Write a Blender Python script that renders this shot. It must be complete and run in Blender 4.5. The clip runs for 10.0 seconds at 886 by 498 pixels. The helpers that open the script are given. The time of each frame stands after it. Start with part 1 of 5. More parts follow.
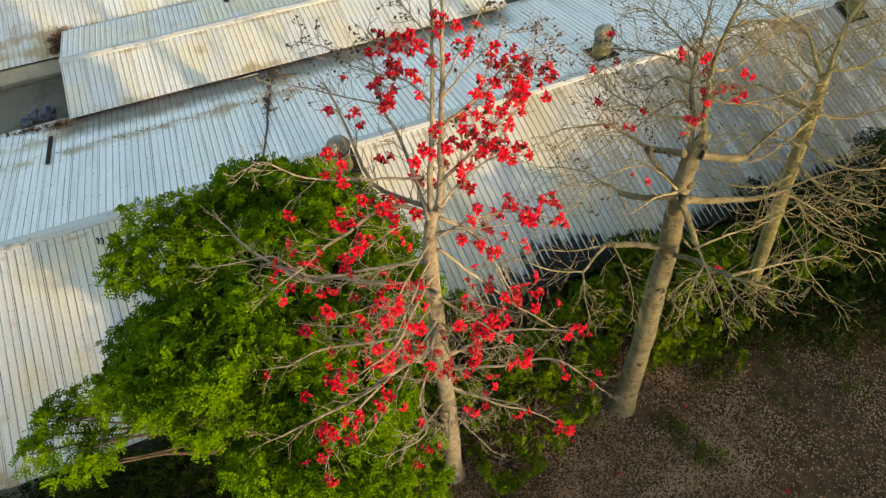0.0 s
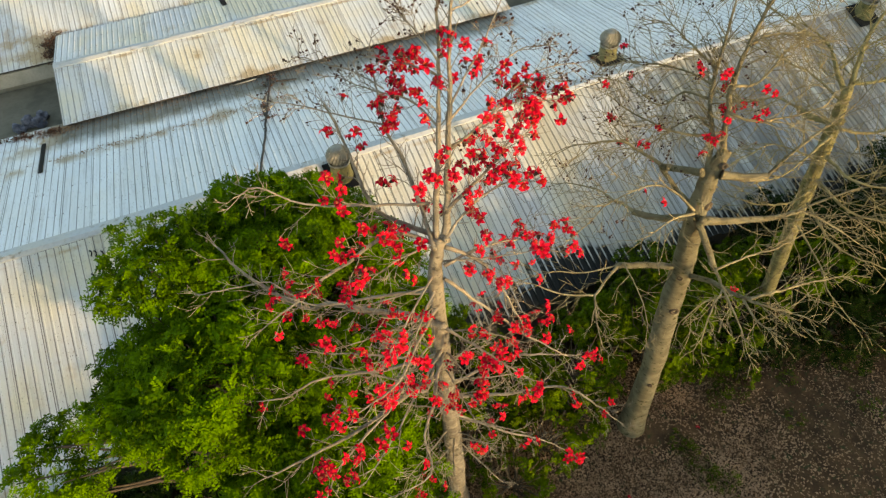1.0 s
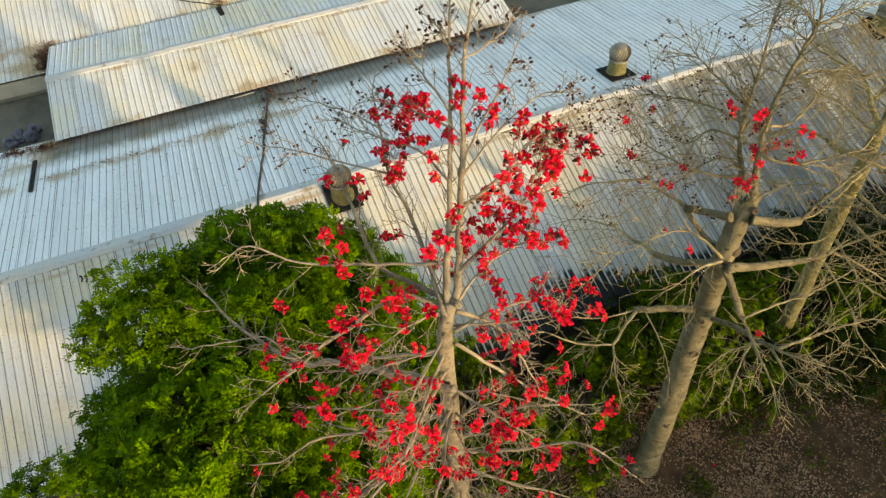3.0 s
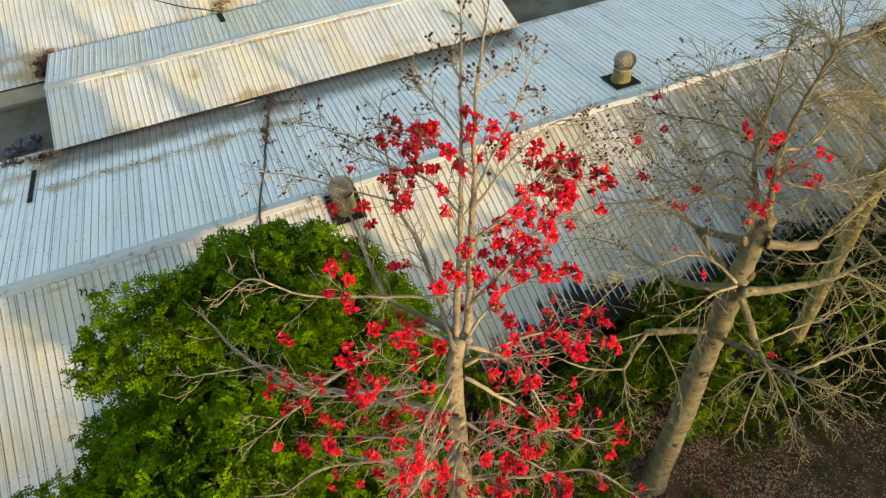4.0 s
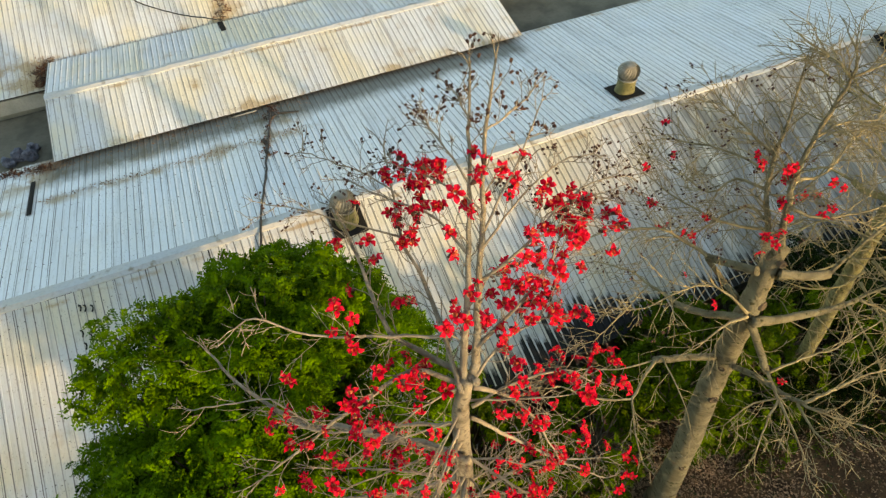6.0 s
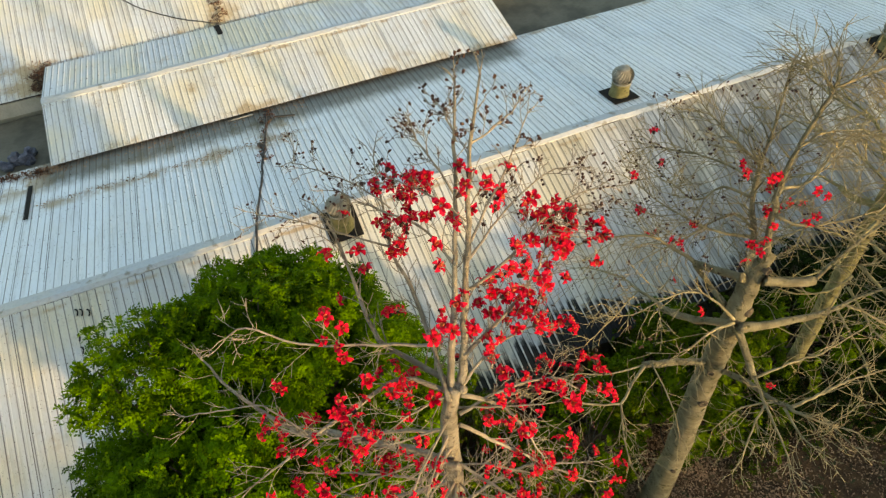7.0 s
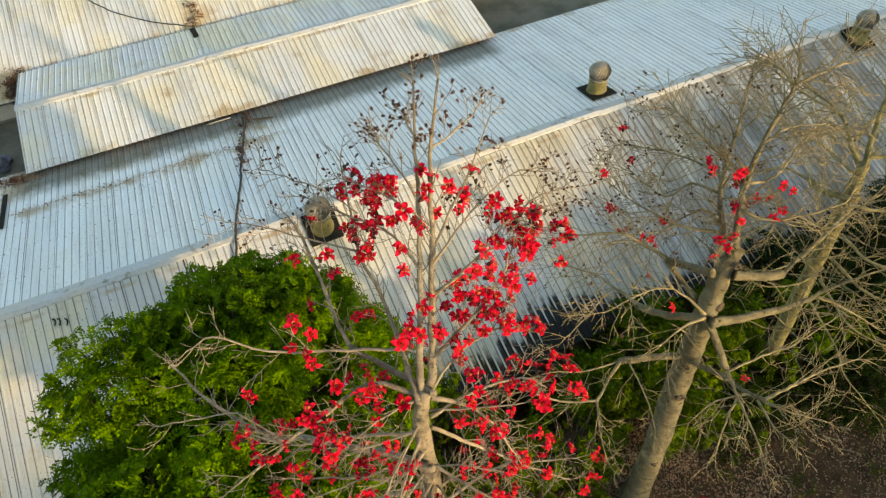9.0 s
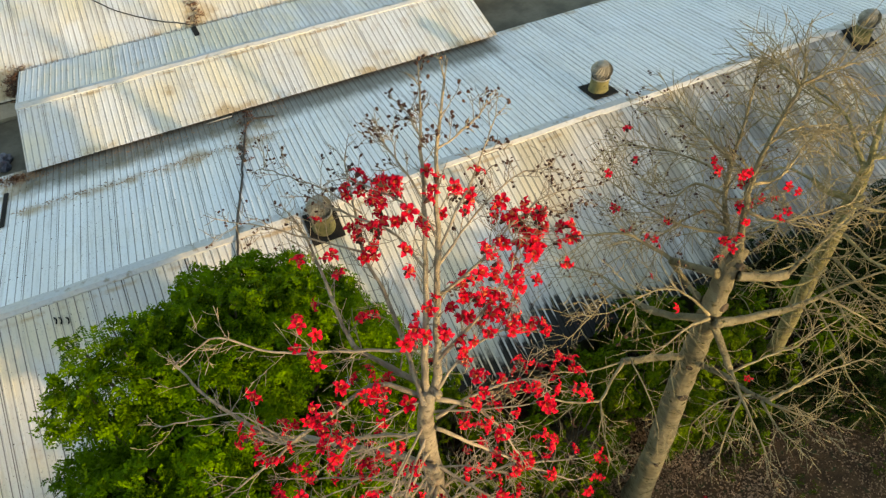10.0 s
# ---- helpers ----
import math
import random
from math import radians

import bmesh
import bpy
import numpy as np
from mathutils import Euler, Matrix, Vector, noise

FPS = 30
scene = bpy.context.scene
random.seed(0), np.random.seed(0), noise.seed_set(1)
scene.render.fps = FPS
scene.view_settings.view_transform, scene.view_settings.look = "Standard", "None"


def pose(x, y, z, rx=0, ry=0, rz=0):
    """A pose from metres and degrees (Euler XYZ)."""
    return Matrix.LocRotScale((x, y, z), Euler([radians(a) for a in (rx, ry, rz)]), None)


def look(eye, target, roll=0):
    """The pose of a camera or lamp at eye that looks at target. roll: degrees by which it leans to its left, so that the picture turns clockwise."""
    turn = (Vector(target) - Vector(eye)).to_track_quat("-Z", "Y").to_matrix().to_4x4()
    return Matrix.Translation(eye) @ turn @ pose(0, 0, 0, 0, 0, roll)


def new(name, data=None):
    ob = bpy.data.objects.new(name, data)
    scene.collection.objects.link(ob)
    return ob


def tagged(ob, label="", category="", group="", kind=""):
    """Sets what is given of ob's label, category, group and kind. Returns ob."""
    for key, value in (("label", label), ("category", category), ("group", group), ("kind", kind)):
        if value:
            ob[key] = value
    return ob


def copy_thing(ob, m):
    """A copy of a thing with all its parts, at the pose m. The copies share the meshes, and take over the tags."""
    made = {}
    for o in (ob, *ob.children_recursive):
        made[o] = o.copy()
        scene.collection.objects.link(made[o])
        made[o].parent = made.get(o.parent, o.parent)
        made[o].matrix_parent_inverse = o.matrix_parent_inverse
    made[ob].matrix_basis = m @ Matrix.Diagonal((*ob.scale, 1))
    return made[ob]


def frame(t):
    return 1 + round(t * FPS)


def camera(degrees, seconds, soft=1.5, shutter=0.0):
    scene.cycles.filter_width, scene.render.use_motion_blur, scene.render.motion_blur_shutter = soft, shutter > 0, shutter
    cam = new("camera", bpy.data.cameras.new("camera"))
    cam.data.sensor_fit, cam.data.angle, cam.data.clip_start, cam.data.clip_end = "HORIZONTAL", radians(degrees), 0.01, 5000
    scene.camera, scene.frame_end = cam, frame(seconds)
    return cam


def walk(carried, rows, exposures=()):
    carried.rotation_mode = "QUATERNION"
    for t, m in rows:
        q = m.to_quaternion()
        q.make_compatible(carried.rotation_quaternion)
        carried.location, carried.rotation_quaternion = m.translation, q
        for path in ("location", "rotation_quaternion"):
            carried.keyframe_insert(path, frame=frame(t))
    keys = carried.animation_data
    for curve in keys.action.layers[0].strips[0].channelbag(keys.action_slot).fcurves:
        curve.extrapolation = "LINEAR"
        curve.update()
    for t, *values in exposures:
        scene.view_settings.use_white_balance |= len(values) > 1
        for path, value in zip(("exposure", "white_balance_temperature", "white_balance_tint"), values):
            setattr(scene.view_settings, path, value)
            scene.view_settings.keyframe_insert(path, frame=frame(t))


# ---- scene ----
cam = camera(71.0, 10.0, soft=1.32)
PATH = [
    (0, (3.151, 2.059, 17.432), (3.603, 3.261, 15.898), -3.1),
    (0.5, (3.253, 2.346, 17.376), (3.705, 3.545, 15.841), -3.1),
    (1, (3.307, 2.64, 17.304), (3.758, 3.839, 15.769), -3.1),
    (1.5, (3.34, 2.938, 17.248), (3.79, 4.138, 15.712), -3.1),
    (2, (3.39, 3.194, 17.255), (3.839, 4.394, 15.72), -3.1),
    (2.5, (3.493, 3.375, 17.233), (3.943, 4.574, 15.697), -3.0),
    (4, (3.635, 3.951, 17.308), (4.084, 5.15, 15.771), -3.1),
    (4.5, (3.644, 4.144, 17.324), (4.092, 5.343, 15.787), -3.0),
    (5, (3.655, 4.294, 17.34), (4.102, 5.494, 15.804), -3.1),
    (5.5, (3.694, 4.348, 17.37), (4.142, 5.549, 15.834), -3.1),
    (7, (3.852, 4.308, 17.571), (4.303, 5.507, 16.035), -3.1),
    (7.5, (3.932, 4.286, 17.619), (4.393, 5.48, 16.082), -3.1),
    (8, (3.985, 4.27, 17.634), (4.457, 5.457, 16.096), -3.1),
    (8.5, (4.035, 4.259, 17.632), (4.515, 5.442, 16.092), -3.2),
    (9, (4.073, 4.254, 17.607), (4.555, 5.433, 16.065), -3.2),
    (9.5, (4.064, 4.274, 17.592), (4.544, 5.452, 16.049), -3.2),
    (10, (4.036, 4.305, 17.609), (4.517, 5.48, 16.064), -3.1),
]
walk(cam, [(t, look(eye, target, roll)) for t, eye, target, roll in PATH], [(0.0, 1.74, 9600, 8.5), (10.0, 1.74, 9600, 8.5)])

# ---- light: low evening sun from behind, blue sky ----
SUN_EL, SUN_AZ = 9.0, 25.0          # elevation; degrees from -y towards +x
world = bpy.data.worlds.new("sky")
scene.world = world
world.use_nodes = True
wn = world.node_tree.nodes
sky = wn.new("ShaderNodeTexSky")
sky.sky_type, sky.sun_disc = "NISHITA", False
sky.sun_elevation, sky.sun_rotation = radians(SUN_EL), radians(180 - SUN_AZ)
sky.air_density, sky.dust_density, sky.ozone_density = 1.0, 1.0, 2.0
world.node_tree.links.new(sky.outputs["Color"], wn["Background"].inputs["Color"])
wn["Background"].inputs["Strength"].default_value = 0.15
sun = new("sun", bpy.data.lights.new("sun", "SUN"))
sun.data.energy, sun.data.angle, sun.data.color = 1.38, radians(1.4), (1.0, 0.80, 0.56)
to_sun = Vector((math.sin(radians(SUN_AZ)), -math.cos(radians(SUN_AZ)), math.tan(radians(SUN_EL)))).normalized()
sun.matrix_world = look(to_sun * 60, (0, 0, 0))

# ---- end of light ----
# ---- materials ----
def node_mat(name):
    m = bpy.data.materials.new(name)
    m.use_nodes = True
    nt = m.node_tree
    bsdf = nt.nodes["Principled BSDF"]
    return m, nt, bsdf


def add_node(nt, kind, **inputs):
    n = nt.nodes.new(kind)
    for key, value in inputs.items():
        n.inputs[key.replace("_", " ")].default_value = value
    return n


def mix(nt, fac, a, b, blend="MIX"):
    n = nt.nodes.new("ShaderNodeMix")
    n.data_type, n.blend_type = "RGBA", blend
    for sock, value in ((n.inputs[0], fac), (n.inputs[6], a), (n.inputs[7], b)):
        if isinstance(value, bpy.types.NodeSocket):
            nt.links.new(value, sock)
        elif isinstance(value, (int, float)):
            sock.default_value = value
        else:
            sock.default_value = (*value, 1)
    return n.outputs[2]


def calc(nt, op, a, b=0.0, clamp=False):
    n = nt.nodes.new("ShaderNodeMath")
    n.operation, n.use_clamp = op, clamp
    for sock, value in zip(n.inputs, (a, b)):
        if isinstance(value, bpy.types.NodeSocket):
            nt.links.new(value, sock)
        else:
            sock.default_value = value
    return n.outputs[0]


def smooth(nt, value, lo, hi):
    n = nt.nodes.new("ShaderNodeMapRange")
    n.interpolation_type = "SMOOTHSTEP"
    nt.links.new(value, n.inputs["Value"])
    n.inputs["From Min"].default_value, n.inputs["From Max"].default_value = lo, hi
    return n.outputs["Result"]


def grain(nt, coord, scale, stretch=(1, 1, 1), detail=4.0, rough=0.55):
    mp = nt.nodes.new("ShaderNodeMapping")
    mp.inputs["Scale"].default_value = stretch
    nt.links.new(coord, mp.inputs["Vector"])
    n = add_node(nt, "ShaderNodeTexNoise", Scale=scale, Detail=detail, Roughness=rough)
    nt.links.new(mp.outputs[0], n.inputs["Vector"])
    return n.outputs["Fac"]


def bumped(nt, bsdf, height, strength, distance):
    b = add_node(nt, "ShaderNodeBump", Strength=strength, Distance=distance)
    nt.links.new(height, b.inputs["Height"])
    nt.links.new(b.outputs[0], bsdf.inputs["Normal"])


def world_xyz(nt):
    g = nt.nodes.new("ShaderNodeNewGeometry")
    s = nt.nodes.new("ShaderNodeSeparateXYZ")
    nt.links.new(g.outputs["Position"], s.inputs[0])
    return g, s


def plain_mat(name, a, b, rough=0.7, scale=4.0, bump=0.3, dist=0.01, metal=0.0, stretch=(1, 1, 1), third=None, gloss=0.5):
    """Two colours (and a third in spots) mixed by noise at two scales, with relief."""
    m, nt, bsdf = node_mat(name)
    g, _ = world_xyz(nt)
    big = grain(nt, g.outputs["Position"], scale, stretch)
    fine = grain(nt, g.outputs["Position"], scale * 9, stretch)
    col = mix(nt, smooth(nt, big, 0.35, 0.65), a, b)
    col = mix(nt, calc(nt, "MULTIPLY", smooth(nt, fine, 0.45, 0.75), 0.35), col, tuple(c * 0.55 for c in a))
    if third:
        spot = grain(nt, g.outputs["Position"], scale * 2.3, stretch, 6.0)
        col = mix(nt, smooth(nt, spot, 0.56, 0.68), col, third)
    nt.links.new(col, bsdf.inputs["Base Color"])
    bsdf.inputs["Roughness"].default_value = rough
    bsdf.inputs["Metallic"].default_value = metal
    bsdf.inputs["Specular IOR Level"].default_value = gloss
    bumped(nt, bsdf, fine, bump, dist)
    return m


def roof_mat(name, laps=(), eave=None, moss_shadow=None, rust=0.5, seams=1.0, pale=1.0, soot=0.65, spots=(), cream=(0.75, 0.69, 0.53)):
    """Weathered pale metal sheeting: streaks down the slope, rust at the laps, black lichen at the eave."""
    m, nt, bsdf = node_mat(name)
    g, xyz = world_xyz(nt)
    pos = g.outputs["Position"]
    info = nt.nodes.new("ShaderNodeObjectInfo")
    big = grain(nt, pos, 0.55, (1, 0.6, 1), 3.0)
    streak = grain(nt, pos, 1.0, (9, 0.45, 0.45), 5.0, 0.6)
    fine = grain(nt, pos, 22.0, (1, 0.3, 1), 4.0)
    col = mix(nt, smooth(nt, big, 0.35, 0.68), tuple(pale * c for c in (0.67, 0.70, 0.72)), tuple(pale * c for c in cream))
    col = mix(nt, calc(nt, "MULTIPLY", smooth(nt, streak, 0.50, 0.72), soot), col, (0.34, 0.33, 0.30))
    col = mix(nt, calc(nt, "MULTIPLY", smooth(nt, fine, 0.55, 0.75), 0.30), col, (0.30, 0.27, 0.22))
    tc = nt.nodes.new("ShaderNodeTexCoord")
    own = nt.nodes.new("ShaderNodeSeparateXYZ")
    nt.links.new(tc.outputs["Object"], own.inputs[0])
    cell = calc(nt, "FRACT", calc(nt, "DIVIDE", own.outputs["X"], 0.205))
    seam = calc(nt, "SUBTRACT", 1.0, smooth(nt, calc(nt, "ABSOLUTE", calc(nt, "SUBTRACT", cell, 0.30)), 0.03, 0.10))
    lap_line = calc(nt, "SUBTRACT", 1.0, smooth(nt, own.outputs["X"], 0.008, 0.03))
    worn = smooth(nt, grain(nt, pos, 1.0, (4.9, 0.5, 0.5), 4.0, 0.6), 0.30, 0.62)
    seam = calc(nt, "MULTIPLY", seam, calc(nt, "ADD", calc(nt, "MULTIPLY", worn, 0.36 * seams), 0.40 * seams))
    seam = calc(nt, "MAXIMUM", seam, calc(nt, "MULTIPLY", lap_line, 0.85 * seams))
    col = mix(nt, seam, col, (0.085, 0.08, 0.07))
    speck = smooth(nt, grain(nt, pos, 26.0, (1, 0.8, 1), 2.0, 0.5), 0.66, 0.71)
    speck = calc(nt, "MULTIPLY", speck, smooth(nt, grain(nt, pos, 0.7, detail=2.0), 0.36, 0.52))
    col = mix(nt, calc(nt, "MULTIPLY", speck, 0.75), col, (0.07, 0.06, 0.045))
    tone = calc(nt, "ADD", calc(nt, "MULTIPLY", info.outputs["Random"], 0.12), 0.92)
    grey = nt.nodes.new("ShaderNodeCombineColor")
    for k in range(3):
        nt.links.new(tone, grey.inputs[k])
    col = mix(nt, 1.0, col, grey.outputs[0], "MULTIPLY")
    blot = grain(nt, pos, 1.3, (1, 0.8, 1), 8.0, 0.7)
    stain = calc(nt, "MULTIPLY", smooth(nt, blot, 0.55, 0.70), rust)
    for lap, width, *reach in laps:
        near = calc(nt, "ABSOLUTE", calc(nt, "SUBTRACT", xyz.outputs["Y"], lap))
        band = calc(nt, "SUBTRACT", 1.0, smooth(nt, near, 0.0, width))
        if reach:
            band = calc(nt, "MULTIPLY", band, calc(nt, "SUBTRACT", 1.0, smooth(nt, xyz.outputs["X"], reach[0] - 1.5, reach[0])))
        stain = calc(nt, "ADD", stain, calc(nt, "MULTIPLY", band, smooth(nt, blot, 0.42, 0.62)), True)
    for sx, sy, size in spots:
        dx, dy = calc(nt, "SUBTRACT", xyz.outputs["X"], sx), calc(nt, "SUBTRACT", xyz.outputs["Y"], sy)
        far = calc(nt, "SQRT", calc(nt, "ADD", calc(nt, "MULTIPLY", dx, dx), calc(nt, "MULTIPLY", dy, dy)))
        near = calc(nt, "SUBTRACT", 1.0, smooth(nt, far, size * 0.2, size))
        stain = calc(nt, "ADD", stain, calc(nt, "MULTIPLY", near, smooth(nt, blot, 0.36, 0.56)), True)
    rusty = mix(nt, grain(nt, pos, 6.0), (0.30, 0.155, 0.055), (0.52, 0.40, 0.21))
    col = mix(nt, calc(nt, "MULTIPLY", stain, 0.75), col, rusty)
    dull = calc(nt, "MULTIPLY", stain, 0.6)
    # one dark band paints both moss and the shadow along the canopy edge
    if moss_shadow is not None:
        edge = calc(nt, "ADD", xyz.outputs["Y"], calc(nt, "MULTIPLY", grain(nt, pos, 2.2, (2.5, 1, 1), 5.0, 0.65), 0.9))
        span = calc(nt, "MULTIPLY", smooth(nt, xyz.outputs["X"], -3.2, -2.4), calc(nt, "SUBTRACT", 1.0, smooth(nt, xyz.outputs["X"], 14.0, 14.8)))
        moss_shadow_mask = calc(nt, "MULTIPLY", calc(nt, "MULTIPLY", smooth(nt, edge, moss_shadow, moss_shadow + 0.9), span), 0.8)
        col = mix(nt, moss_shadow_mask, col, (0.085, 0.075, 0.042))
        dull = calc(nt, "MAXIMUM", dull, moss_shadow_mask)
    if eave is not None:
        grime = calc(nt, "MULTIPLY", smooth(nt, xyz.outputs["X"], 7.5, 19.0), smooth(nt, grain(nt, pos, 1.0, (2.5, 0.35, 0.35), 5.0, 0.65), 0.25, 0.6))
        col = mix(nt, calc(nt, "MULTIPLY", grime, 0.85), col, (0.16, 0.15, 0.125))
        pan = nt.nodes.new("ShaderNodeTexWhiteNoise")
        pan.noise_dimensions = "1D"
        nt.links.new(calc(nt, "FLOOR", calc(nt, "DIVIDE", calc(nt, "ADD", xyz.outputs["X"], 9.03), 0.1025)), pan.inputs["W"])
        tooth = calc(nt, "ADD", calc(nt, "MULTIPLY", grain(nt, pos, 1.0, (1.4, 1.4, 1.4), 4.0, 0.65), 1.35), calc(nt, "MULTIPLY", pan.outputs["Value"], 0.32))
        rib = calc(nt, "SUBTRACT", 1.0, smooth(nt, calc(nt, "ABSOLUTE", calc(nt, "SUBTRACT", cell, 0.55)), 0.10, 0.16))
        tooth = calc(nt, "SUBTRACT", tooth, calc(nt, "MULTIPLY", rib, 0.55))
        rotten = calc(nt, "SUBTRACT", 1.0, smooth(nt, calc(nt, "ABSOLUTE", calc(nt, "SUBTRACT", xyz.outputs["X"], 10.6)), 0.4, 2.2))
        tooth = calc(nt, "ADD", tooth, calc(nt, "MULTIPLY", rotten, 0.75))
        reach = calc(nt, "SUBTRACT", calc(nt, "ADD", eave, tooth), xyz.outputs["Y"])
        black = calc(nt, "MULTIPLY", smooth(nt, reach, -0.05, 0.30), smooth(nt, xyz.outputs["X"], 4.0, 7.0))
        col = mix(nt, calc(nt, "MULTIPLY", black, 0.96), col, (0.016, 0.015, 0.013))
        dull = calc(nt, "MAXIMUM", dull, calc(nt, "MAXIMUM", black, calc(nt, "MULTIPLY", grime, 0.5)))
    shine = calc(nt, "SUBTRACT", 0.6, calc(nt, "MULTIPLY", dull, 0.57))
    nt.links.new(shine, bsdf.inputs["Specular IOR Level"])
    nt.links.new(col, bsdf.inputs["Base Color"])
    nt.links.new(calc(nt, "ADD", 0.26, calc(nt, "MULTIPLY", streak, 0.35)), bsdf.inputs["Roughness"])
    bumped(nt, bsdf, fine, 0.25, 0.006)
    return m


def leaf_mat(name, a, b, glow=0.35, clump=0.0):
    """Leaves that vary one by one and let some light through."""
    m, nt, bsdf = node_mat(name)
    g, _ = world_xyz(nt)
    rnd = g.outputs["Random Per Island"]
    big = grain(nt, g.outputs["Position"], 1.1, detail=3.0)
    # tufts of a and b; a near-black a paints shade into the crown
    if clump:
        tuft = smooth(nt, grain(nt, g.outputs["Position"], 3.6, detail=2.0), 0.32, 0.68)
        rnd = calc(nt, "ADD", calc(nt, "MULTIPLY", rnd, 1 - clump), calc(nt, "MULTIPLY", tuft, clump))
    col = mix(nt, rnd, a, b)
    col = mix(nt, calc(nt, "MULTIPLY", smooth(nt, big, 0.4, 0.65), 0.5), col, tuple(1.35 * c for c in b))
    nt.links.new(col, bsdf.inputs["Base Color"])
    bsdf.inputs["Roughness"].default_value = 0.5
    bsdf.inputs["Specular IOR Level"].default_value = 0.03
    tr = nt.nodes.new("ShaderNodeBsdfTranslucent")
    nt.links.new(col, tr.inputs["Color"])
    mx = nt.nodes.new("ShaderNodeMixShader")
    mx.inputs[0].default_value = glow
    nt.links.new(bsdf.outputs[0], mx.inputs[1])
    nt.links.new(tr.outputs[0], mx.inputs[2])
    nt.links.new(mx.outputs[0], nt.nodes["Material Output"].inputs["Surface"])
    return m


# far slope tinted paler and cooler than the near one, to carry sky light
M_UP = roof_mat("sheet_far_slope", laps=((21.4, 0.45, 6.5), (22.75, 0.8, 5.8), (23.9, 0.3)), moss_shadow=22.4, spots=((-2.9, 23.3, 0.9), (-3.6, 23.8, 0.7), (4.0, 21.6, 0.9), (2.6, 21.5, 0.8), (5.2, 22.5, 0.9)), rust=0.12, seams=1.15, pale=1.24, soot=0.32, cream=(0.69, 0.70, 0.69))
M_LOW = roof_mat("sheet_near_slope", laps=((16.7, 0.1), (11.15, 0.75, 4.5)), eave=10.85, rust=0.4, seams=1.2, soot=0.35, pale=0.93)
M_CAN = roof_mat("sheet_canopy", laps=((23.6, 0.35), (26.2, 0.12)), rust=0.5, seams=1.0, pale=1.07, soot=0.5, spots=((4.0, 23.7, 0.45), (2.4, 25.3, 0.35)))
M_FAR = roof_mat("sheet_back_roof", laps=((28.6, 0.6), (29.4, 0.4)), rust=0.6, seams=1.0, pale=1.05, spots=((-3.0, 29.0, 1.1), (4.2, 30.2, 1.0)))
M_CAP = plain_mat("ridge_flashing", (0.52, 0.55, 0.57), (0.56, 0.55, 0.51), 0.55, 1.2, 0.2, 0.006, third=(0.30, 0.28, 0.23))
M_DECK = plain_mat("roof_underside", (0.06, 0.055, 0.05), (0.09, 0.08, 0.07), 0.9, gloss=0.15)
M_WALL = plain_mat("stained_render", (0.30, 0.29, 0.24), (0.22, 0.23, 0.19), 0.9, 1.0, third=(0.12, 0.12, 0.09), gloss=0.15)
M_BEAM = plain_mat("concrete_beam", (0.46, 0.44, 0.38), (0.36, 0.35, 0.30), 0.85, 1.5)
M_PAVE = plain_mat("alley_concrete", (0.22, 0.20, 0.15), (0.13, 0.12, 0.09), 0.9, 0.8, gloss=0.15)
M_DARK = plain_mat("bitumen_flashing", (0.012, 0.011, 0.010), (0.022, 0.02, 0.017), 0.75, 6.0, gloss=0.15)
M_THROAT = plain_mat("mossy_steel_throat", (0.20, 0.18, 0.075), (0.13, 0.125, 0.048), 0.6, 5.0, third=(0.05, 0.05, 0.018))
M_VANE = plain_mat("turbine_vanes", (0.32, 0.31, 0.265), (0.22, 0.21, 0.175), 0.5, 5.0, metal=0.2)
M_CABLE = plain_mat("black_cable", (0.02, 0.02, 0.02), (0.05, 0.045, 0.04), 0.7, 8.0)
M_RUSTBAR = plain_mat("rotten_batten", (0.07, 0.06, 0.05), (0.12, 0.10, 0.08), 0.9, 8.0, gloss=0.15)
M_BLUE = plain_mat("blue_plastic", (0.07, 0.08, 0.11), (0.19, 0.20, 0.24), 0.6, 5.0)
M_SOIL = plain_mat("leaf_mould_soil", (0.125, 0.072, 0.036), (0.064, 0.037, 0.020), 0.95, 2.6, 1.0, 0.05, third=(0.055, 0.06, 0.025), gloss=0.15)
M_LITTER = leaf_mat("dry_leaves", (0.115, 0.066, 0.034), (0.41, 0.262, 0.165), 0.08)
M_DRY = leaf_mat("shrivelled_leaves", (0.06, 0.028, 0.018), (0.17, 0.075, 0.045), 0.1)
M_BARK1 = plain_mat("pale_smooth_bark", (0.32, 0.28, 0.215), (0.20, 0.172, 0.132), 0.85, 6.0, 0.9, 0.03, stretch=(1, 1, 1.3), third=(0.15, 0.13, 0.095), gloss=0.15)
M_BARK2 = plain_mat("grey_green_bark", (0.265, 0.236, 0.152), (0.172, 0.15, 0.095), 0.88, 4.0, 1.0, 0.05, stretch=(1, 1, 1.8), third=(0.085, 0.082, 0.036), gloss=0.15)
M_BARK4 = plain_mat("yellow_green_bark", (0.30, 0.27, 0.13), (0.19, 0.17, 0.08), 0.88, 4.0, 1.0, 0.05, stretch=(1, 1, 1.8), third=(0.10, 0.10, 0.04), gloss=0.15)
M_TWIG1 = plain_mat("twig_bark", (0.32, 0.275, 0.21), (0.205, 0.172, 0.13), 0.85, 6.0, gloss=0.15)
M_TWIG2 = plain_mat("dry_twig_bark", (0.32, 0.272, 0.165), (0.19, 0.157, 0.092), 0.85, 6.0, gloss=0.15)
M_TWIG3 = plain_mat("olive_twig_bark", (0.29, 0.25, 0.13), (0.17, 0.145, 0.075), 0.85, 6.0, gloss=0.15)
M_BARK3 = plain_mat("brown_bark", (0.11, 0.085, 0.06), (0.07, 0.055, 0.04), 0.9, 5.0, 0.7, 0.012, gloss=0.15)
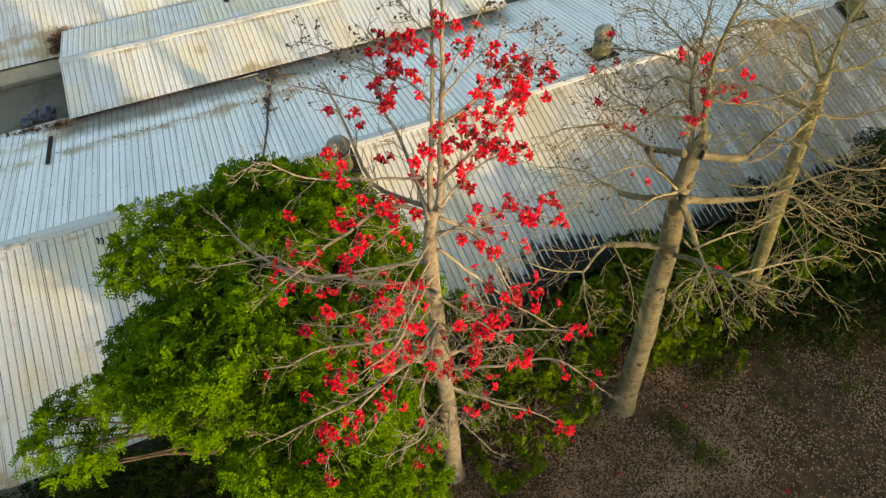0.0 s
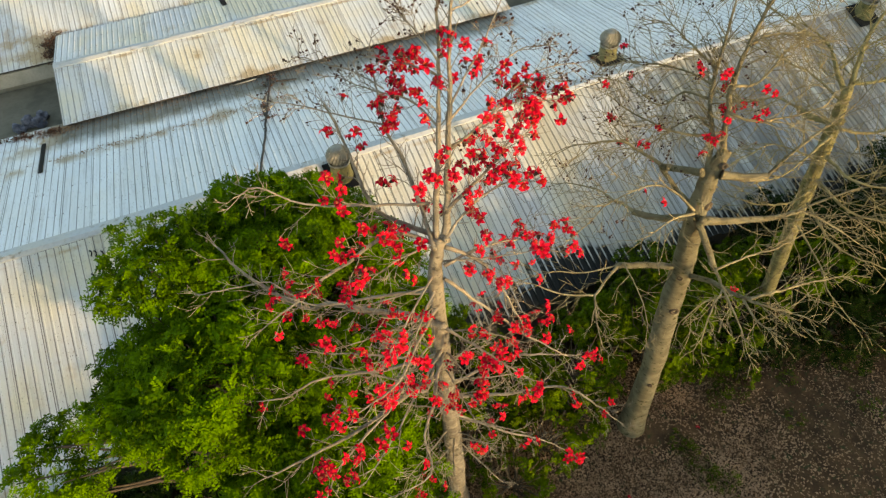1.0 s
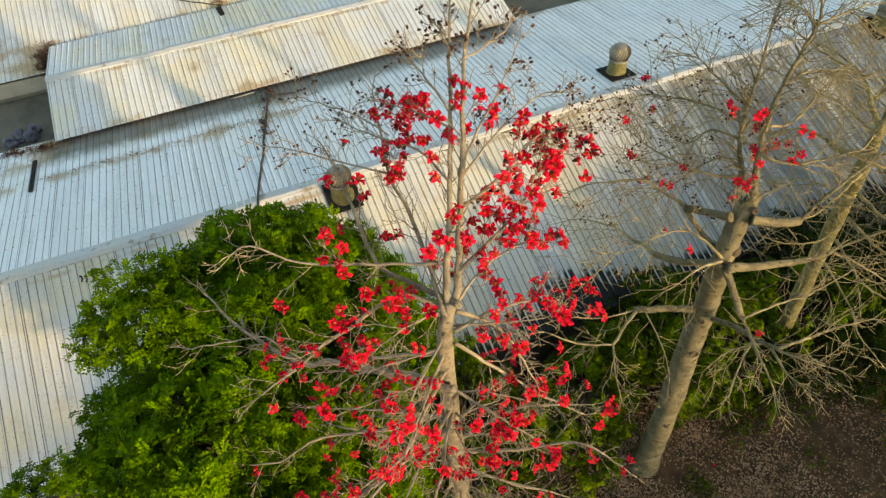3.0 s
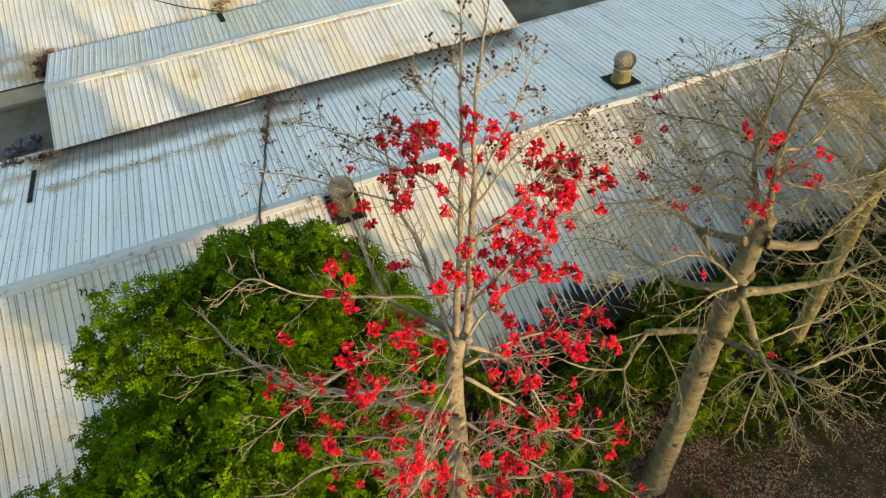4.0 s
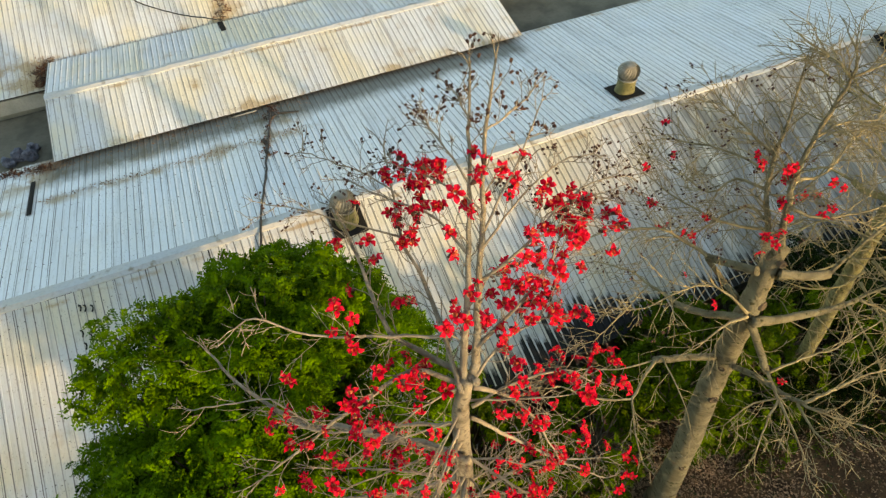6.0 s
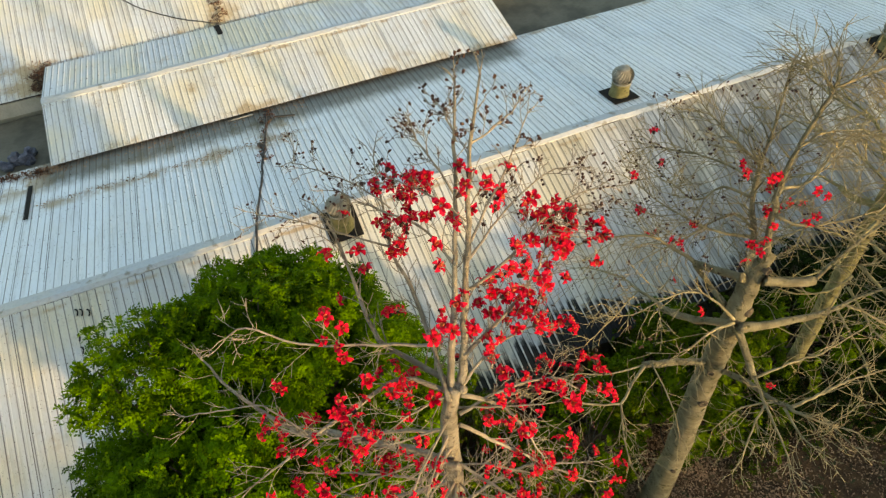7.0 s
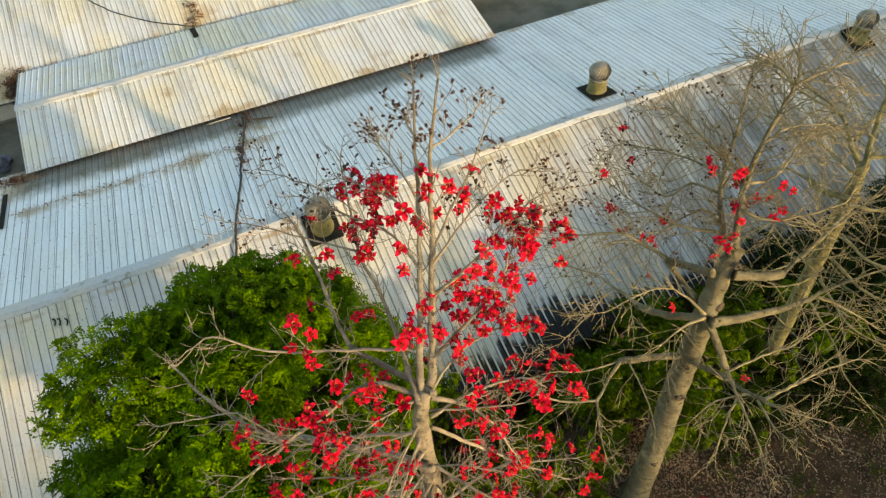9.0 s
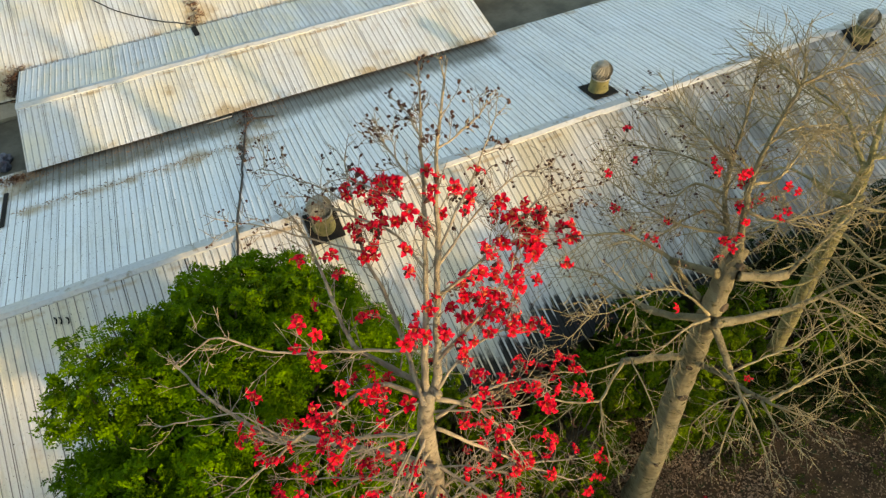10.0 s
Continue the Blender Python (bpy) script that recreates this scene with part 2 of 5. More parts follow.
M_PETAL = leaf_mat("red_petals", (0.42, 0.003, 0.020), (0.74, 0.016, 0.050), 0.25)
M_CALYX = plain_mat("dark_calyx", (0.045, 0.022, 0.018), (0.08, 0.04, 0.03), 0.6, 20.0, gloss=0.15)
M_STAMEN = plain_mat("stamens", (0.55, 0.03, 0.03), (0.70, 0.22, 0.09), 0.6, 30.0)
# near-black first colours of the next two stand in for shaded gaps between leaves
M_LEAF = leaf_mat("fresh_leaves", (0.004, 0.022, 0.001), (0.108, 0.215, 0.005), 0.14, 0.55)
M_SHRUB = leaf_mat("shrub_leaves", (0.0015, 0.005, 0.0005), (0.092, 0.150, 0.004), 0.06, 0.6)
# shaded version of the leaves: deep shade put into the colour
M_DEEP = leaf_mat("shade_toned_leaves", (0.0025, 0.008, 0.001), (0.018, 0.034, 0.004), 0.08)


# ---- building helpers ----
def link_mesh(name, verts, faces, mats, parent=None, label="", smooth_faces=False, indices=None):
    me = bpy.data.meshes.new(name)
    me.from_pydata(verts if isinstance(verts, list) else verts.tolist(), [], faces if isinstance(faces, list) else faces.tolist())
    for m in mats if isinstance(mats, (list, tuple)) else (mats,):
        me.materials.append(m)
    if smooth_faces:
        me.polygons.foreach_set("use_smooth", [True] * len(me.polygons))
    if indices is not None:
        me.polygons.foreach_set("material_index", indices)
    me.update()
    ob = new(name, me)
    ob.parent = parent
    if label:
        ob["label"] = label
    return ob


def part(name, bm, material, parent, label="", smooth_faces=False):
    me = bpy.data.meshes.new(name)
    bm.to_mesh(me)
    bm.free()
    me.materials.append(material)
    if smooth_faces:
        me.polygons.foreach_set("use_smooth", [True] * len(me.polygons))
    ob = new(name, me)
    ob.parent = parent
    if label:
        ob["label"] = label
    return ob


def thing(name, label, category, at=(0, 0, 0), group="", kind=""):
    ob = new(name)
    ob.location = at
    ob.empty_display_size = 0.2
    return tagged(ob, label, category, group, kind)


def box_bm(x0, x1, y0, y1, z0, z1, bevel=0.0):
    bm = bmesh.new()
    bmesh.ops.create_cube(bm, size=1)
    for v in bm.verts:
        v.co = ((x0 + x1) / 2 + v.co.x * (x1 - x0), (y0 + y1) / 2 + v.co.y * (y1 - y0), (z0 + z1) / 2 + v.co.z * (z1 - z0))
    if bevel:
        bmesh.ops.bevel(bm, geom=bm.edges[:], offset=bevel, segments=2, affect="EDGES", profile=0.5)
    return bm


class Tubes:
    """Tapered tubes along polylines, gathered into one mesh."""

    def __init__(self):
        self.v, self.f, self.n = [], [], 0

    def add(self, pts, radii, sides=6):
        pts = np.asarray(pts, float)
        k = len(pts)
        d = np.gradient(pts, axis=0)
        d /= np.linalg.norm(d, axis=1)[:, None] + 1e-9
        ref = np.array((0.31, 0.17, 0.93)) if abs(d[0][2]) < 0.8 else np.array((0.95, 0.22, 0.1))
        u = np.cross(d, ref)
        u /= np.linalg.norm(u, axis=1)[:, None] + 1e-9
        w = np.cross(d, u)
        a = np.arange(sides) * 2 * math.pi / sides
        ring = np.cos(a)[None, :, None] * u[:, None, :] + np.sin(a)[None, :, None] * w[:, None, :]
        vs = pts[:, None, :] + ring * np.asarray(radii, float)[:, None, None]
        self.v.append(vs.reshape(-1, 3))
        i = np.arange(k - 1)[:, None] * sides
        j = np.arange(sides)[None, :]
        j2 = (j + 1) % sides
        q = np.stack((i + j, i + j2, i + sides + j2, i + sides + j), -1).reshape(-1, 4) + self.n
        self.f.extend(q.tolist())
        self.f.append([self.n + (k - 1) * sides + s for s in range(sides)])
        self.f.append([self.n + s for s in range(sides)][::-1])
        self.n += k * sides

    def link(self, name, mat, parent=None, label=""):
        return link_mesh(name, np.concatenate(self.v), self.f, mat, parent, label, True)


def bend(a, b, n, lift, wig, rng):
    """A polyline from a to b that bows up by lift (share of its length) and wanders."""
    a, b = np.array(a, float), np.array(b, float)
    t = np.linspace(0, 1, n)[:, None]
    ln = np.linalg.norm(b - a)
    p = a + (b - a) * t
    p[:, 2] += (lift * ln * np.sin(math.pi * t[:, 0]))
    side = np.cross(b - a, (0, 0, 1.0))
    side /= np.linalg.norm(side) + 1e-9
    ph = rng.uniform(0, 6.28, 4)
    s = np.sin(math.pi * np.minimum(t[:, 0] * 1.3, 1))
    p += side * (wig * ln * s * np.sin(ph[0] + 7 * t[:, 0]))[:, None]
    p[:, 2] += wig * ln * s * np.sin(ph[1] + 9 * t[:, 0])
    return p


def twig(start, d, length, rng, n=5, turn=0.35, up=0.12):
    """A wandering shoot that slowly turns up."""
    pts = [np.array(start, float)]
    d = np.array(d, float) / (np.linalg.norm(d) + 1e-9)
    for _ in range(n):
        pts.append(pts[-1] + d * length / n)
        d = d + rng.normal(0, turn, 3) + np.array((0, 0, up))
        d /= np.linalg.norm(d)
    return np.array(pts), d


def spread_dir(d, angle, rng):
    """A direction at about angle to d, on a random side."""
    d = d / np.linalg.norm(d)
    r = rng.normal(0, 1, 3)
    r -= d * (r @ d)
    r /= np.linalg.norm(r) + 1e-9
    return d * math.cos(angle) + r * math.sin(angle)


def sprays(rng, origins, axes, length=0.24, pairs=6, leaflet=0.075, width=0.45, faces=None):
    """Pinnate leaves: rhombic leaflets in pairs on an axis; all as one array of quads."""
    n = len(origins)
    axes = axes / (np.linalg.norm(axes, axis=1)[:, None] + 1e-9)
    r = rng.normal(0, 1, (n, 3)) * np.array((1, 1, 0.35))
    side = np.cross(axes, r)
    side /= np.linalg.norm(side, axis=1)[:, None] + 1e-9
    side[:, 2] *= 0.4
    if faces is not None:
        side = np.cross(axes, faces)
        side /= np.linalg.norm(side, axis=1)[:, None] + 1e-9
    nrm = np.cross(side, axes)
    quads = []
    size = rng.uniform(0.75, 1.25, n)
    for k in range(pairs):
        for sgn in (-1, 1):
            t = (k + 0.6) / pairs
            base = origins + axes * (length * t * size)[:, None]
            base = base + np.array((0, 0, -0.35)) * (length * t * t * size)[:, None]
            d = side * sgn * 0.85 + axes * 0.55 + nrm * rng.normal(0, 0.25, (n, 1)) + np.array((0, 0, -0.18))
            d /= np.linalg.norm(d, axis=1)[:, None]
            ln = (leaflet * size * (1.0 - 0.35 * abs(t - 0.45)))[:, None]
            w = np.cross(d, nrm + rng.normal(0, 0.3, (n, 3)))
            w /= np.linalg.norm(w, axis=1)[:, None] + 1e-9
            mid = base + d * ln * 0.45
            quads.append(np.stack((base, mid + w * ln * width * 0.5, base + d * ln, mid - w * ln * width * 0.5), 1))
    return np.concatenate(quads)


def link_quads(name, quads, mat, parent, label="", kind=""):
    v = quads.reshape(-1, 3)
    ob = link_mesh(name, v, np.arange(len(v)).reshape(-1, 4), mat, parent, label)
    if kind:
        ob["kind"] = kind
    return ob


def lobe_points(rng, lobes, per_area, flat=0.8):
    """Points and outward directions on the upper shells of ellipsoid lobes, leaving out what lies inside another lobe."""
    P, N = [], []
    arr = np.array(lobes)
    for cx, cy, cz, r in lobes:
        k = int(per_area * 12.6 * r * r)
        d = rng.normal(0, 1, (k, 3))
        d /= np.linalg.norm(d, axis=1)[:, None]
        d = d[d[:, 2] > -0.55]
        p = np.array((cx, cy, cz)) + d * r * np.array((1, 1, flat)) * rng.uniform(0.72, 1.06, (len(d), 1))
        q = (p[:, None, :] - arr[None, :, :3]) / (arr[None, :, 3:4] * np.array((1, 1, flat)))
        keep = (np.linalg.norm(q, axis=2) < 0.62).sum(1) == 0
        P.append(p[keep])
        N.append(d[keep])
    return np.concatenate(P), np.concatenate(N)


def leafy_tree(name, label, base, masses, rng, mat, bark, density=42, leaflet=0.075, length=0.24, pairs=6, low=-0.5, trunk_r=0.16, group="", category="tree", width=0.45, flat=0.8, lobe=(0.20, 0.35), holes=(0, 0)):
    """A broadleaf: trunk with limbs to the lobes, crown of many pinnate leaves in uneven lobes. masses: (centre, radii, number of lobes)."""
    tree = thing(name, label, category, base, group)
    base = np.array(base, float)
    L = []
    golden = math.pi * (3 - math.sqrt(5))
    for centre, radii, lobes in masses:
        centre, radii = np.array(centre, float), np.array(radii, float)
        for k in range(lobes):
            z = 1 - (1 - low) * (k + 0.5) / lobes
            a = k * golden + rng.uniform(-0.3, 0.3)
            h = math.sqrt(max(0, 1 - z * z))
            p = centre + radii * np.array((h * math.cos(a), h * math.sin(a), z)) * rng.uniform(0.78, 1.03)
            L.append((*p, radii.mean() * rng.uniform(*lobe)))
    centre, radii = np.array(masses[0][0], float), np.array(masses[0][1], float)
    tubes = Tubes()
    stem = bend(base - (0, 0, 0.2), centre - (0, 0, radii[2] * 0.3), 8, 0, 0.03, rng)
    tubes.add(stem - base, np.linspace(trunk_r, trunk_r * 0.6, 8), 8)
    for x, y, z, r in L:
        s = stem[rng.integers(3, 8)]
        tubes.add(bend(s, (x, y, z), 6, -0.08, 0.05, rng) - base, np.linspace(trunk_r * 0.35, 0.012, 6), 5)
    tubes.link("trunk", bark, tree)
    P, N = lobe_points(rng, L, density, flat)
    if holes[0]:
        keep = np.array([noise.noise(Vector(p) * holes[0]) > holes[1] + rng.normal(0, 0.06) for p in P])
        P, N = P[keep], N[keep]
    faces = N + rng.normal(0, 0.35, N.shape) + np.array((0, 0, 0.35))
    ax = np.cross(faces, rng.normal(0, 1, N.shape))
    ax = ax / np.linalg.norm(ax, axis=1)[:, None] + 0.45 * N + np.array((0, 0, -0.15))
    q = sprays(rng, P - base, ax, length, pairs, leaflet, width, faces)
    link_quads("crown", q, mat, tree, kind="stuff")
    return tree


# ---- terrain ----
EAVE_Y, RIDGE_Y, RIDGE_Z, BACK_Y = 11.02, 17.0, 4.8, 24.0
BANK = 3.0


def ground_z(x, y):
    t = min(max((y - 8.2) / 2.6, 0), 1)
    z = BANK * (1 - t * t * (3 - 2 * t))
    n = noise.noise(Vector((x * 0.5, y * 0.5, 0))) * 0.10 + noise.noise(Vector((x * 0.13, y * 0.13, 3))) * 0.15
    return z + n * (1 if y < 10.5 else 0.0) - (0.05 if y > 10.5 else 0)


def ground():
    xs = np.concatenate((-np.geomspace(1500, 24, 14), np.arange(-20, 44, 0.5), np.geomspace(46, 1500, 14)))
    ys = np.concatenate((-np.geomspace(1500, 14, 16), np.arange(-12, 13, 0.4), np.arange(13.5, 60, 4), np.geomspace(64, 1500, 12)))
    v = [(x, y, ground_z(x, y)) for y in ys for x in xs]
    nx = len(xs)
    f = [(j * nx + i, j * nx + i + 1, (j + 1) * nx + i + 1, (j + 1) * nx + i) for j in range(len(ys) - 1) for i in range(nx - 1)]
    return tagged(link_mesh("ground", v, f, M_SOIL, smooth_faces=True), "dark brown soil under dry fallen leaves", "ground", kind="structure")


ground()


# ---- roofs of ribbed sheets ----
def rib_profile(width, ribs, height=0.016, foot=0.022, crown=0.009):
    pitch = width / ribs
    pts = [(0.0, 0.0)]
    for k in range(ribs):
        c = (k + 0.5) * pitch
        pts += [(c - foot, 0), (c - crown, height), (c + crown, height), (c + foot, 0)]
    return pts + [(width + 0.01, 0.003)]


def sheet_mesh(name, width, length, mat, ribs=4):
    prof = rib_profile(width, ribs)
    v = [(x, 0, z) for x, z in prof] + [(x, length, z) for x, z in prof]
    n = len(prof)
    me = bpy.data.meshes.new(name)
    me.from_pydata(v, [], [(i, i + 1, n + i + 1, n + i) for i in range(n - 1)])
    me.materials.append(mat)
    return me


SHEET_W = 0.82


def slope(roof, x0, x1, y0, z0, y1, z1, rows, mat, rng, deck=True, ragged=0.0):
    """Lays rows of sheets on a slope that runs from (y0, z0) to (y1, z1); each sheet is a piece under roof."""
    run = math.hypot(y1 - y0, z1 - z0)
    ang = math.degrees(math.atan2(z1 - z0, y1 - y0))
    lift = 1 if ang > 0 else -1
    for a, b in rows:
        meshes = [sheet_mesh("roof_sheet", SHEET_W, (b - a) * run, mat)]
        for k in range(round((x1 - x0) / SHEET_W)):
            x = x0 + k * SHEET_W
            off = rng.uniform(-ragged, ragged)
            s = new("roof_sheet", meshes[0])
            s.parent = roof
            t = a + off / run
            s.matrix_local = pose(x, y0 + (y1 - y0) * t, z0 + (z1 - z0) * t + rng.uniform(0, 0.006) + (0.012 if (a > 0.3) == (lift > 0) else 0.0), ang + rng.uniform(-0.08, 0.08), rng.uniform(-0.25, 0.25), rng.uniform(-0.12, 0.12))


def deck_part(name, x0, x1, prof, parent, thick=0.06, mat=None):
    """A slab below the sheets that follows a profile of (y, z) points."""
    v, f = [], []
    for x in (x0, x1):
        v += [(x, y, z - 0.03) for y, z in prof] + [(x, y, z - 0.03 - thick) for y, z in prof]
    n = len(prof)
    for i in range(n - 1):
        f += [(i, i + 1, 2 * n + i + 1, 2 * n + i), (n + i, 3 * n + i, 3 * n + i + 1, n + i + 1), (i, n + i, n + i + 1, i + 1), (2 * n + i, 2 * n + i + 1, 3 * n + i + 1, 3 * n + i)]
    f += [(0, 2 * n, 3 * n, n), (n - 1, 2 * n - 1, 4 * n - 1, 3 * n - 1)]
    return link_mesh(name, v, f, mat or M_DECK, parent)


def ridge_caps(parent, x0, x1, y, z, down_near, down_far, rng, w_near=0.12, w_far=0.30, piece=2.4):
    """Folded flashing pieces along a ridge, overlapping, the edges turned down."""
    prof = [(-w_near - 0.01, -0.03), (-w_near, 0.0), (-0.06, 0.004), (0, 0.014), (0.06, 0.004), (w_far, 0.0), (w_far + 0.01, -0.03)]
    tn, tf = math.tan(radians(down_near)), math.tan(radians(down_far))
    pts = [(py, pz - (abs(py) * (tn if py < 0 else tf))) for py, pz in prof]
    n = len(pts)
    v = [(0, *p) for p in pts] + [(piece + 0.06, *p) for p in pts]
    me = bpy.data.meshes.new("ridge_cap")
    me.from_pydata(v, [], [(i, n + i, n + i + 1, i + 1) for i in range(n - 1)])
    me.materials.append(M_CAP)
    for k in range(math.ceil((x1 - x0) / piece)):
        c = new("ridge_cap", me)
        c.parent = parent
        c.matrix_local = pose(x0 + k * piece, y + rng.uniform(-0.02, 0.02), z + 0.035 + rng.uniform(0, 0.01), 0, rng.uniform(-0.3, 0.3), rng.uniform(-0.25, 0.25))


def screws(name, parent, rows, x0, x1, mat):
    """Rows of small screw heads with washers on the ribs: rows of (y, z)."""
    v, f = [], []
    rg = np.random.default_rng(5)
    pitch = SHEET_W / 4
    for y, z in rows:
        for k in range(int((x1 - x0) / pitch)):
            if rg.random() < 0.25:
                continue
            x = x0 + (k + 0.5) * pitch
            c, yy = len(v), y + rg.normal(0, 0.035)
            r = rg.uniform(0.012, 0.022)
            v += [(x + r * math.cos(a), yy + r * math.sin(a), z + 0.036) for a in np.arange(5) * 1.2566] + [(x, yy, z + 0.052)]
            f += [(c + i, c + (i + 1) % 5, c + 5) for i in range(5)]
    ob = link_mesh(name, v, f, mat, parent)
    ob["kind"] = "stuff"
    return ob


X0, X1 = -9.03, 45.09
rs = np.random.default_rng(11)
EAVE_Z = RIDGE_Z - (RIDGE_Y - EAVE_Y) * math.tan(radians(19))
BACK_Z = RIDGE_Z - (BACK_Y - RIDGE_Y) * math.tan(radians(7.8))

warehouse = thing("warehouse", "long low warehouse with a weathered ribbed metal gable roof", "building")
part("wall", box_bm(X0 + 0.3, X1 - 0.3, EAVE_Y + 0.45, EAVE_Y + 0.65, -0.1, EAVE_Z - 0.02), M_WALL, warehouse)
part("wall", box_bm(X0 + 0.3, X1 - 0.3, BACK_Y - 0.5, BACK_Y - 0.3, -0.1, BACK_Z - 0.03), M_WALL, warehouse)
for xe in (X0 + 0.1, X1 - 0.3):
    bm = bmesh.new()
    prof = [(EAVE_Y + 0.65, -0.1), (BACK_Y - 0.5, -0.1), (BACK_Y - 0.5, BACK_Z), (RIDGE_Y, RIDGE_Z - 0.1), (EAVE_Y + 0.65, EAVE_Z + 0.1)]
    ring = [[bm.verts.new((xx, y, z)) for y, z in prof] for xx in (xe, xe + 0.2)]
    bm.faces.new(ring[0]), bm.faces.new(ring[1][::-1])
    for i in range(5):
        bm.faces.new((ring[0][i], ring[1][i], ring[1][(i + 1) % 5], ring[0][(i + 1) % 5]))
    part("gable_wall", bm, M_WALL, warehouse)
roof = deck_part("roof", X0, X1, [(EAVE_Y + 0.25, EAVE_Z + 0.085), (RIDGE_Y, RIDGE_Z), (BACK_Y - 0.2, BACK_Z + 0.025)], warehouse)

canopy = thing("valley_canopy", "low gabled canopy of rust-stained ribbed sheets between two warehouses", "canopy")
CX0, CX1 = -2.55, 14.32
can_roof = deck_part("canopy_roof", CX0 + 0.05, CX1 - 0.05, [(23.65, 4.07), (26.49, 4.63), (29.2, 4.36)], canopy, 0.05)
part("eave_purlin", box_bm(CX0 + 0.1, CX1 - 0.1, 23.72, 23.80, 3.90, 3.985), M_RUSTBAR, canopy)
for k in range(6):
    xx = CX0 + 0.4 + k * 3.2
    part("post", box_bm(xx, xx + 0.12, 24.3, 24.42, 3.05, 4.09), M_RUSTBAR, canopy)

back_house = thing("back_warehouse", "second long warehouse with a cream-lit ribbed metal roof", "building")
BZ = lambda y: 4.27 + (y - 29.3) * math.tan(radians(15))
part("wall", box_bm(X0, X1, 28.45, 28.65, -0.1, 3.22), M_WALL, back_house)
part("eave_beam", box_bm(X0, X1, 28.30, 28.67, 3.23, 3.80, 0.02), M_BEAM, back_house, "pale concrete ring beam")
back_roof = deck_part("roof", X0, X1, [(28.2, BZ(28.2)), (40.0, BZ(40.0)), (52.0, BZ(28.2))], back_house)
part("wall", box_bm(X0, X1, 51.4, 51.6, -0.1, BZ(28.2) - 0.05), M_WALL, back_house)
tagged(part("valley_gutter", box_bm(X0, X1, BACK_Y - 0.28, 28.29, 2.9, 3.08), M_PAVE, None), "grey concrete gutter slab between the two warehouses", "gutter", kind="structure")


# ---- turbine vents ----
def turbine_vent(at, tilt, label):
    """A dark flashing plate, a round throat, and a ball of curved vanes with a cap."""
    v = thing("turbine_vent", label, "roof vent", at, "turbine vents on the roof")
    plate = part("base_plate", box_bm(-0.47, 0.47, -0.50, 0.50, 0.0, 0.035, 0.008), M_DARK, v, "black bitumen flashing plate")
    plate.matrix_local = pose(0, 0, 0.045, tilt)
    def lathe(prof, n=28):
        bm = bmesh.new()
        rings = [[bm.verts.new((r * math.cos(a * 2 * math.pi / n), r * math.sin(a * 2 * math.pi / n), z)) for a in range(n)] for r, z in prof]
        for a, b in zip(rings, rings[1:]):
            for i in range(n):
                bm.faces.new((a[i], a[(i + 1) % n], b[(i + 1) % n], b[i]))
        return bm
    part("throat", lathe([(0.345, -0.12), (0.335, 0.10), (0.315, 0.16), (0.295, 0.50), (0.315, 0.52), (0.315, 0.57), (0.29, 0.58)]), M_THROAT, v, smooth_faces=True)
    part("core", lathe([(0.24, 0.56), (0.26, 0.8), (0.18, 1.0), (0.05, 1.05)], 14), M_VANE, v)
    part("cap", lathe([(0.20, 1.055), (0.19, 1.075), (0.10, 1.10), (0.0, 1.11)], 20), M_VANE, v, smooth_faces=True)
    part("lower_ring", lathe([(0.31, 0.575), (0.325, 0.585), (0.325, 0.615), (0.30, 0.62)], 28), M_VANE, v, smooth_faces=True)
    n = 22
    vs, fs = [], []
    for j in range(8):
        t = j / 7
        phi = -0.95 + t * 2.25
        r, z = 0.365 * math.cos(phi) + 0.0, 0.83 + 0.27 * math.sin(phi)
        r = max(r, 0.19)
        for w in (0.0, 1.0):
            a = 0.75 * t + w * 0.20
            rr = r - 0.055 * w + 0.018 * math.sin(math.pi * w * 0.5)
            vs.append((rr * math.cos(a), rr * math.sin(a), z))
    fs = [(2 * j, 2 * j + 1, 2 * j + 3, 2 * j + 2) for j in range(7)]
    me = bpy.data.meshes.new("vane")
    me.from_pydata(vs, [], fs)
    me.materials.append(M_VANE)
    me.polygons.foreach_set("use_smooth", [True] * len(me.polygons))
    for k in range(n):
        b = new("vane", me)
        b.parent = v
        b.matrix_local = pose(0, 0, 0, 0, 0, k * 360 / n)
    return v


low_z = lambda y: RIDGE_Z - (RIDGE_Y - y) * math.tan(radians(19))
up_z = lambda y: RIDGE_Z - (y - RIDGE_Y) * math.tan(radians(7.8))
turbine_vent((5.42, 16.42, low_z(16.42)), 19, "weathered turbine roof vent with a mossy throat beside the ridge")
turbine_vent((15.62, 18.10, up_z(18.10)), -7.8, "weathered turbine roof vent on a black flashing plate")
turbine_vent((25.60, 16.45, low_z(16.45)), 19, "weathered turbine roof vent on the shaded slope")


